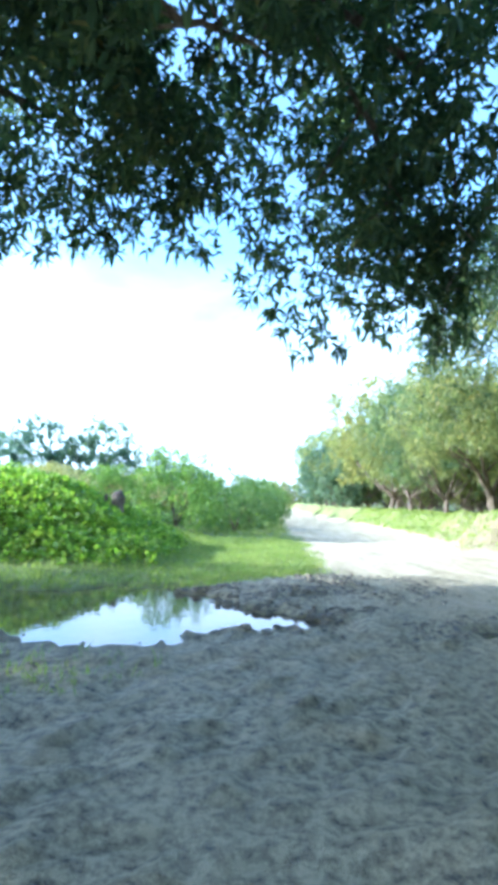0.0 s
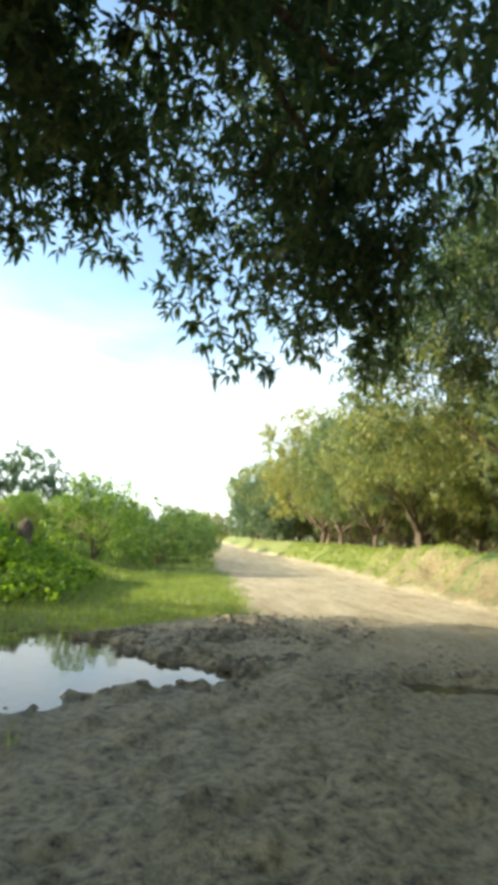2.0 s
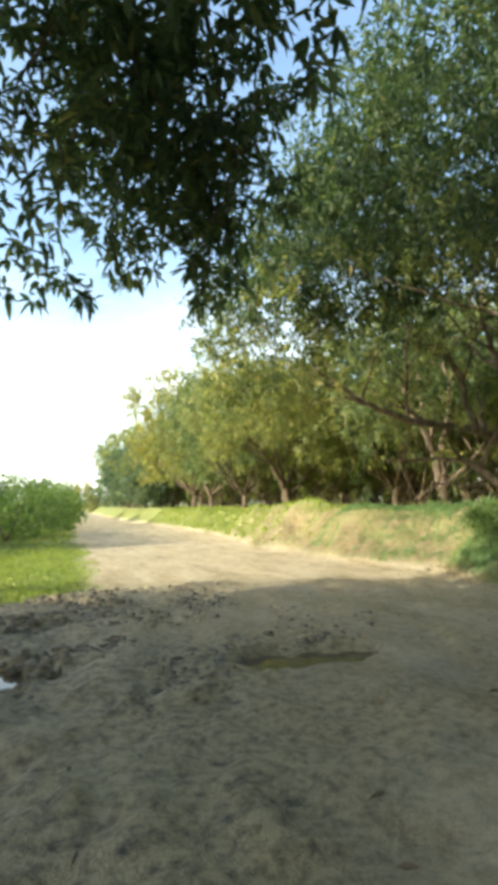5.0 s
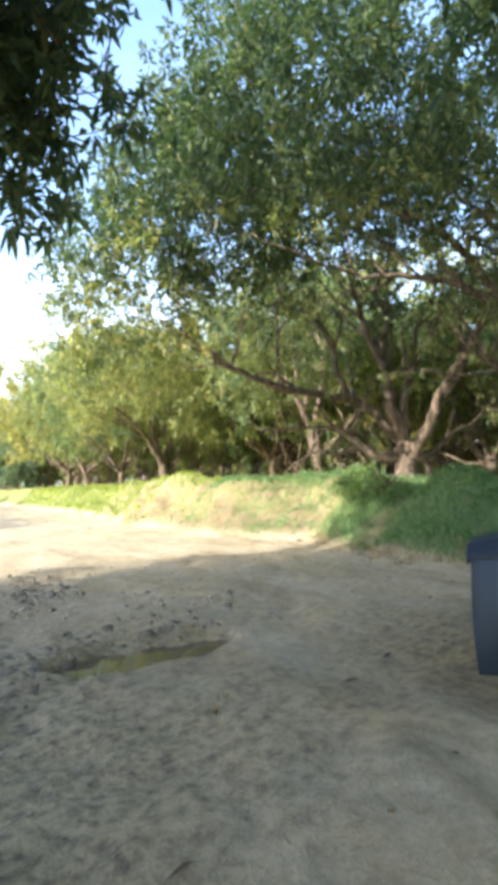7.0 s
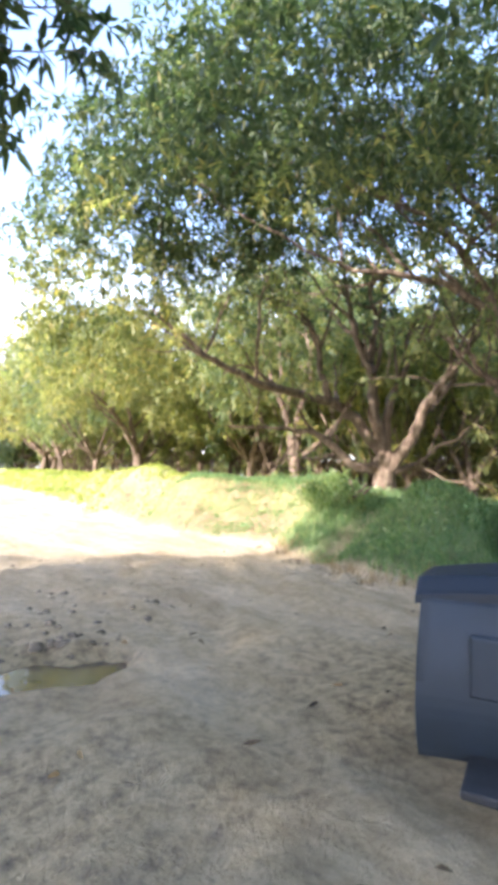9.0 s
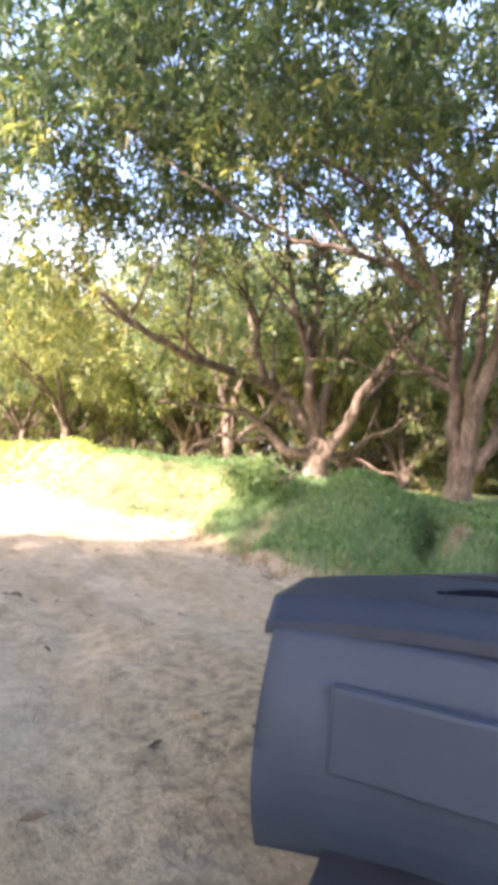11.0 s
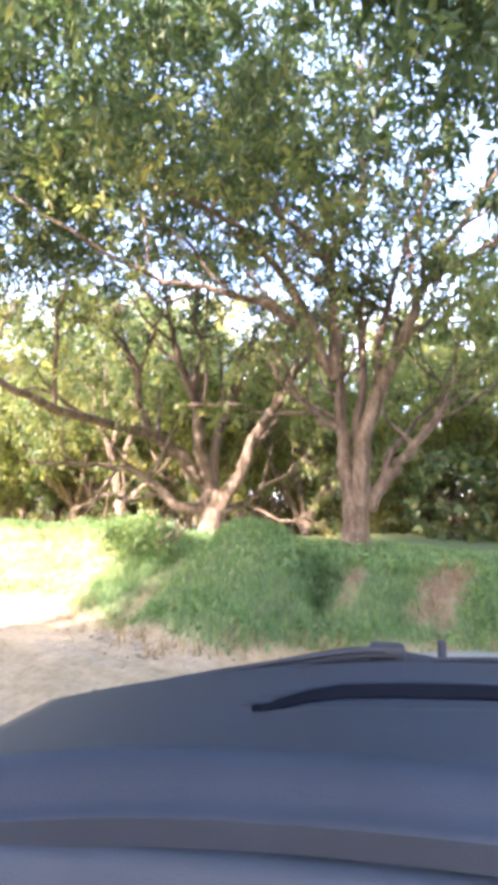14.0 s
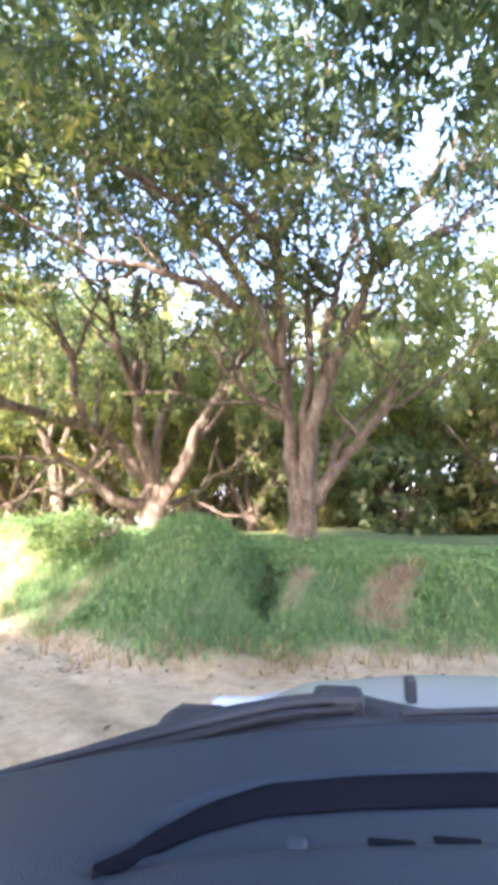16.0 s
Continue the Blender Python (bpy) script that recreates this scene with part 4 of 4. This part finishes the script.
tagged(new("bank_weeds", leaf_mesh("bank_weeds", base, way, L, W, GRASS_SHADE_TONE, r, 0.2, True)), "small-leaved green weeds in the bank's grass", "weeds", kind="stuff")

# fallen leaves on the shaded track
pts, r = scatter(5000, -1.5, 8.5, 3.0, 9.6, lambda x, y, tu, mu, so: (1 - tu) * smooth(-0.3, 0.3, wob(x, y, 1.7, 33.0)) * (0.08 + 0.92 * smooth(0.8, 0.0, abs(x - along(y, FOOT)))) * (puddle(x, y) < -0.1), 67)
a = r.uniform(0, 6.28, len(pts))
pts[:, 2] += 0.02
tagged(new("leaf_litter", leaf_mesh("leaf_litter", pts, np.c_[np.cos(a), np.sin(a), r.normal(0, 0.15, len(pts))], r.uniform(0.03, 0.09, len(pts)), r.uniform(0.012, 0.028, len(pts)), LITTER, r, 0.1)), "dry brown fallen leaves scattered on the track", "leaf litter", kind="stuff")

# clods of dried mud churned up by wheels
CLOD = plain("dried_mud_clod", (0.19, 0.15, 0.10), 0.95, 0.0, 0.45, 14.0)
pts, r = scatter(21000, -3.5, 5.6, 4.0, 9.2, lambda x, y, tu, mu, so: mu * (1 - tu) * smooth(4.0, 2.6, x) * smooth(4.7, 5.5, y) * smooth(-0.1, 0.3, wob(x, y, 1.3, 30.0) + 0.15) * (puddle(x, y) < 0.25), 68)
n = len(pts)
turns = np.arange(6) * math.pi / 3
shape = np.vstack([np.c_[np.cos(turns), np.sin(turns), np.zeros(6) - 0.2], np.c_[0.75 * np.cos(turns + 0.3), 0.75 * np.sin(turns + 0.3), np.full(6, 0.36)], [[0.05, 0.0, 0.55]]])
size = (0.006 + 0.044 * r.uniform(0, 1, n) ** 2.4) * (1 + 0.3 * np.clip((3 - pts[:, 0]) / 3, 0, 1))
v = pts[:, None] + shape[None] * r.uniform(0.65, 1.35, (n, 13, 1)) * size[:, None, None] * r.uniform(0.6, 1.4, (n, 1, 3))
k = np.arange(n)[:, None] * 13
tagged(new("mud_clods", mesh_from("mud_clods", v.reshape(-1, 3), [np.concatenate([k + [a, (a + 1) % 6, 6 + (a + 1) % 6, 6 + a] for a in range(6)]), np.concatenate([k + [6 + a, 6 + (a + 1) % 6, 12] for a in range(6)])], CLOD, True)), "dry clods of churned mud beside the ruts", "mud clods", kind="stuff")

# a tuft of weeds and dry grass in the mud
pts, r = scatter(420, -2.3, -0.5, 3.0, 4.3, lambda x, y, tu, mu, so: math.exp(-((x + 1.35) / 0.55) ** 2 - ((y - 3.75) / 0.32) ** 2), 70)
blades("grass_tuft", "sparse green and dry grass in the mud", pts, r, GRASS, 0.03, 0.10, 0.005, 0.9)

# the broken stump on the hummock
rs = np.random.default_rng(71)
stump = tagged(new("tree_stump"), "broken dark brown tree stump standing on the weedy hummock", "stump")
stump.location = (-3.0, 12.6, land(-3.0, 12.6)[0] - 0.05)
put(new("trunk", tubes_mesh("trunk", [tube_arrays(curve_points([(0, 0, 0), (0.02, 0, 0.3), (0.05, 0.02, 0.6)], 7, 0.015, rs), np.array([0.22, 0.19, 0.17, 0.16, 0.17, 0.16, 0.11]), 10, rs, 0.12)], BARK)), stump)
put(new("limb", tubes_mesh("limb", [tube_arrays(curve_points([(-0.25, 0.05, 0), (-0.28, 0.05, 0.3), (-0.25, 0.05, 0.52)], 6, 0.015, rs), np.linspace(0.08, 0.04, 6), 7, rs, 0.1)], BARK)), stump)


# ---- the car, as it stands at the end of its turn ----
PAINT = plain("pale_car_paint", (0.46, 0.47, 0.445), 0.30, 0.0, 0.04, 2.0, 0.0, 0.6)
PLASTIC = plain("dark_grained_plastic", (0.0155, 0.024, 0.037), 0.47, 0.0, 0.12, 5.0, 0.5)
PLASTIC_LOW = plain("grey_lower_plastic", (0.030, 0.043, 0.060), 0.55, 0.0, 0.12, 5.0, 0.5)
# near-black stand-in for the shade inside the vent's openings
VOID = plain("vent_opening_black", (0.005, 0.006, 0.010), 0.9)
VOID.node_tree.nodes["Principled BSDF"].inputs["Specular IOR Level"].default_value = 0.1
COWL = plain("weathered_black_cowl", (0.030, 0.032, 0.035), 0.6, 0.0, 0.3, 9.0, 0.4)
RUBBER = plain("tyre_rubber", (0.022, 0.022, 0.022), 0.85, 0.0, 0.25, 12.0)
STEEL = plain("grey_wheel_steel", (0.36, 0.36, 0.37), 0.38, 0.9, 0.1)
LAMP = plain("headlamp_plastic", (0.62, 0.63, 0.64), 0.12, 0.0, 0.05)


def shell(f, nu, nv, thick, second=None, pick=None):
    """A sheet z = f over a grid of (u, v) in 0..1, closed below; pick(u, v) marks faces of the second material."""
    bm = bmesh.new()
    up = [[bm.verts.new(f(i / nu, j / nv)) for j in range(nv + 1)] for i in range(nu + 1)]
    dn = [[bm.verts.new(Vector(f(i / nu, j / nv)) - Vector((0, 0, thick))) for j in range(nv + 1)] for i in range(nu + 1)]
    for i in range(nu):
        for j in range(nv):
            fa = bm.faces.new((up[i][j], up[i + 1][j], up[i + 1][j + 1], up[i][j + 1]))
            fa.smooth = True
            if pick and pick((i + 0.5) / nu, (j + 0.5) / nv):
                fa.material_index = 1
            bm.faces.new((dn[i][j + 1], dn[i + 1][j + 1], dn[i + 1][j], dn[i][j]))
    for i in range(nu):
        for a, b in ((0, 1), (nv, -1)):
            q = (up[i][a], dn[i][a], dn[i + 1][a], up[i + 1][a])
            bm.faces.new(q if b > 0 else q[::-1])
    for j in range(nv):
        for a, b in ((0, -1), (nu, 1)):
            q = (up[a][j], dn[a][j], dn[a][j + 1], up[a][j + 1])
            bm.faces.new(q if b > 0 else q[::-1])
    bmesh.ops.recalc_face_normals(bm, faces=bm.faces)
    return bm


def box(x0, x1, y0, y1, z0, z1, bevel=0.008):
    bm = bmesh.new()
    bmesh.ops.create_cube(bm, size=1)
    bmesh.ops.scale(bm, vec=(x1 - x0, y1 - y0, z1 - z0), verts=bm.verts)
    bmesh.ops.translate(bm, vec=((x0 + x1) / 2, (y0 + y1) / 2, (z0 + z1) / 2), verts=bm.verts)
    bmesh.ops.bevel(bm, geom=bm.edges[:], offset=bevel, segments=2, affect="EDGES", profile=0.5)
    return bm


def tubes_bm(points, radius, sides=6):
    """A thin rounded strip along a line."""
    bm = bmesh.new()
    rings = [[bm.verts.new((x, y + radius * math.cos(2 * math.pi * k / sides), z + radius * math.sin(2 * math.pi * k / sides))) for k in range(sides)] for x, y, z in points]
    for a, b in zip(rings, rings[1:]):
        for k in range(sides):
            bm.faces.new((a[k], a[(k + 1) % sides], b[(k + 1) % sides], b[k])).smooth = True
    bm.faces.new(rings[0][::-1])
    bm.faces.new(rings[-1])
    bmesh.ops.recalc_face_normals(bm, faces=bm.faces)
    return bm


# local frame: x across (the seen side is minus), y ahead, z up; the middle of the car is x = 0.35
car = tagged(new("car"), "pale small car with dark dashboard stopped on the dirt track", "car")
car.matrix_world = pose(3.674, 3.133, 0.0, 0, 0, -60)
MID = 0.35


def base_line(x):
    """How far ahead the windscreen's foot lies."""
    return 1.0 - 0.285 * (abs(x - MID) / 0.844) ** 2


def vent_far(x):
    return along(abs(x - MID), [(0, 0.842), (0.187, 0.831), (0.32, 0.806), (0.421, 0.776), (0.474, 0.732), (0.517, 0.671), (0.545, 0.604)])


def vent_near(x):
    return along(abs(x - MID), [(0, 0.705), (0.2, 0.695), (0.39, 0.662), (0.478, 0.638), (0.545, 0.603)])


def dash_xy(u, v):
    x = MID + (u - 0.5) * 1.84
    y0, y1 = 0.42 - 0.09 * (abs(x - MID) / 0.92) ** 3, base_line(x)
    return x, y0 + (y1 - y0) * v


def dash_z(x, y):
    """The dashboard's height: a soft roll at its near edge and a shallow hollow at the vent."""
    front = 0.42 - 0.09 * (abs(x - MID) / 0.92) ** 3
    z = 0.790 - 0.03 * (abs(x - MID) / 0.9) ** 4 - 0.055 * smooth(front + 0.07, front, y) ** 1.5
    a, b = vent_near(x), vent_far(x)
    if abs(x - MID) < 0.545 and b > a:
        z -= 0.012 * smooth(a - 0.006, a + 0.02, y) * (1 - smooth(b - 0.004, b + 0.012, y)) * smooth(0.0, 0.04, b - a)
    return z


def dash_top(u, v):
    x, y = dash_xy(u, v)
    return x, y, dash_z(x, y)


dash = part("dashboard", shell(dash_top, 80, 50, 0.03), PLASTIC, car, "dark blue-grey grained plastic dashboard")


def vent_mouth(u, v):
    x = MID + (u - 0.5) * 1.088
    y1 = vent_far(x) + 0.001
    y0 = vent_near(x) + 0.62 * (y1 - vent_near(x))
    y = y0 + (y1 - y0) * v
    return x, y, dash_z(x, y) + 0.003 + 0.006 * v


# the vent's dark opening is a black sheet laid on the dashboard
part("demister_vent", shell(vent_mouth, 70, 6, 0.006), VOID, dash, "long black curved demister vent")
for k in range(11):
    x = MID - 0.30 + k * 0.060
    y = vent_near(x) + 0.022
    part("vent_slot", box(x - 0.022, x + 0.022, y - 0.008, y + 0.008, dash_z(x, y) - 0.004, dash_z(x, y) + 0.002, 0.003), VOID, dash)
y = vent_near(-0.035) + 0.02
part("sensor", box(-0.044, -0.026, y - 0.009, y + 0.009, dash_z(-0.035, y) - 0.004, dash_z(-0.035, y) + 0.006, 0.003), PLASTIC_LOW, dash, "small pale sensor dome")


def dash_front(u, v):
    x = MID + (u - 0.5) * 1.80
    return x, 0.43 - 0.09 * (abs(x - MID) / 0.92) ** 3 - 0.10 * math.sin(v * math.pi * 0.8) + 0.06 * v * v, 0.715 - 0.53 * v


part("lower_dash", shell(dash_front, 40, 14, 0.02), PLASTIC_LOW, car, "grey lower dashboard panel")
part("glovebox_lid", box(MID - 0.74, MID - 0.26, 0.30, 0.33, 0.40, 0.60, 0.012), PLASTIC_LOW, car)
part("firewall", box(MID - 0.80, MID + 0.80, 0.70, 0.74, 0.18, 0.70), COWL, car)
part("floor_pan", box(MID - 0.74, MID + 0.74, 0.12, 1.6, 0.17, 0.20), COWL, car)


def cowl(u, v):
    x = MID + (u - 0.5) * 1.74
    deep = along(x, [(-0.55, 0.05), (-0.42, 0.10), (-0.26, 0.165), (-0.167, 0.20), (-0.06, 0.218), (0.03, 0.215), (0.08, 0.16), (0.14, 0.11), (0.3, 0.08), (1.0, 0.07), (1.25, 0.04)])
    return x, base_line(x) + 0.004 + deep * v, 0.783 - 0.010 * v - 0.04 * abs(2 * u - 1) ** 3 - 0.008 * math.sin(v * math.pi * 3) ** 2


part("wiper_cowl", shell(cowl, 90, 12, 0.05), COWL, car, "black plastic wiper cowl")
part("screen_seal", tubes_bm([(MID + (k / 24 - 0.5) * 1.74, base_line(MID + (k / 24 - 0.5) * 1.74), 0.784 - 0.03 * (abs(k / 12 - 1)) ** 4) for k in range(25)], 0.006), PLASTIC_LOW, car, "thin grey seal along the windscreen's foot")
for x0, x1, hump in ((-0.42, 0.03, 0.010), (0.10, 0.86, 0.0)):
    n = 18
    line = [(x0 + (x1 - x0) * k / n) for k in range(n + 1)]
    arm = np.array([(x, base_line(x) + 0.05 + 0.06 * k / n, 0.786 + hump * math.exp(-((x + 0.06) / 0.12) ** 2) - 0.03 * (abs(x - MID) / 0.8) ** 3) for k, x in enumerate(line)])
    wiper = put(new("wiper", tubes_mesh("wiper", [tube_arrays(arm, np.linspace(0.005, 0.010, n + 1), 6, rng, 0.02)], COWL)), car)
    blade = arm + np.array([0, -0.024, -0.008])
    put(new("wiper_blade", tubes_mesh("wiper_blade", [tube_arrays(blade, np.full(n + 1, 0.006), 6, rng, 0.02)], RUBBER)), wiper)
    part("pivot_cap", box(x1 - 0.06, x1 + 0.02, base_line(x1) + 0.09, base_line(x1) + 0.15, 0.760, 0.792 + hump, 0.012), COWL, wiper)
for x in (MID - 0.21, MID + 0.21):
    part("washer_nozzle", box(x - 0.010, x + 0.010, 1.20, 1.225, 0.745, 0.790, 0.006), COWL, car)


def bonnet(u, v):
    x = MID + (u - 0.5) * 1.50
    y0 = base_line(x) + 0.04 + 0.09 * (1 - abs(2 * u - 1))
    y = y0 + (2.05 - 0.16 * (2 * u - 1) ** 2 - y0) * v
    z = 0.758 - 0.19 * v ** 1.6 - 0.13 * abs(2 * u - 1) ** 2.6 + 0.012 * math.exp(-((abs(2 * u - 1) - 0.55) / 0.10) ** 2)
    return x, y, z


part("bonnet", shell(bonnet, 48, 24, 0.02), PAINT, car, "pale glossy painted bonnet")
for sgn in (-1, 1):
    def wing(u, v, sgn=sgn):
        y = 0.72 + 1.32 * u
        drop = 0.60 - 0.11 * u - 0.30 * v
        arch = max(0.0, 0.30 ** 2 - (y - 1.62) ** 2)
        z = max(drop, min(0.52, 0.24 + math.sqrt(arch))) if arch > 0 else drop
        return MID + sgn * (0.765 + 0.035 * math.sin(math.pi * v) - 0.08 * u * u), y, z
    bm = shell(wing, 30, 8, 0.004)
    part("front_wing", bm, PAINT, car)
    wheel = put(new("wheel"), car)
    wheel.location = (MID + sgn * 0.70, 1.62, 0.30)
    bm = bmesh.new()
    prof = [(0.20, -0.08), (0.265, -0.085), (0.285, -0.05), (0.285, 0.05), (0.265, 0.085), (0.20, 0.08)]
    ring = []
    for k in range(28):
        a = 2 * math.pi * k / 28
        ring.append([bm.verts.new((w, q * math.cos(a), q * math.sin(a))) for q, w in prof])
    for k in range(28):
        for j in range(len(prof)):
            bm.faces.new((ring[k][j], ring[k][(j + 1) % 6], ring[(k + 1) % 28][(j + 1) % 6], ring[(k + 1) % 28][j]))
    bmesh.ops.recalc_face_normals(bm, faces=bm.faces)
    part("tyre", bm, RUBBER, wheel)
    bm = bmesh.new()
    bmesh.ops.create_cone(bm, cap_ends=True, segments=28, radius1=0.198, radius2=0.198, depth=0.12, matrix=Matrix.Rotation(radians(90), 4, "Y"))
    bmesh.ops.bevel(bm, geom=[e for e in bm.edges if e.calc_face_angle(0) > 1], offset=0.02, segments=2, affect="EDGES")
    part("rim", bm, STEEL, wheel)
    part("headlamp", box(MID + sgn * 0.60 - 0.12, MID + sgn * 0.60 + 0.12, 1.86, 1.95, 0.42, 0.53, 0.03), LAMP, car)


def bumper(u, v):
    a = (u - 0.5) * 2
    return MID + 0.76 * a, 2.08 - 0.20 * a * a + 0.03 * math.sin(math.pi * v), 0.555 - 0.08 * abs(a) ** 3 - 0.30 * v


part("front_bumper", shell(bumper, 30, 10, 0.03), PAINT, car)
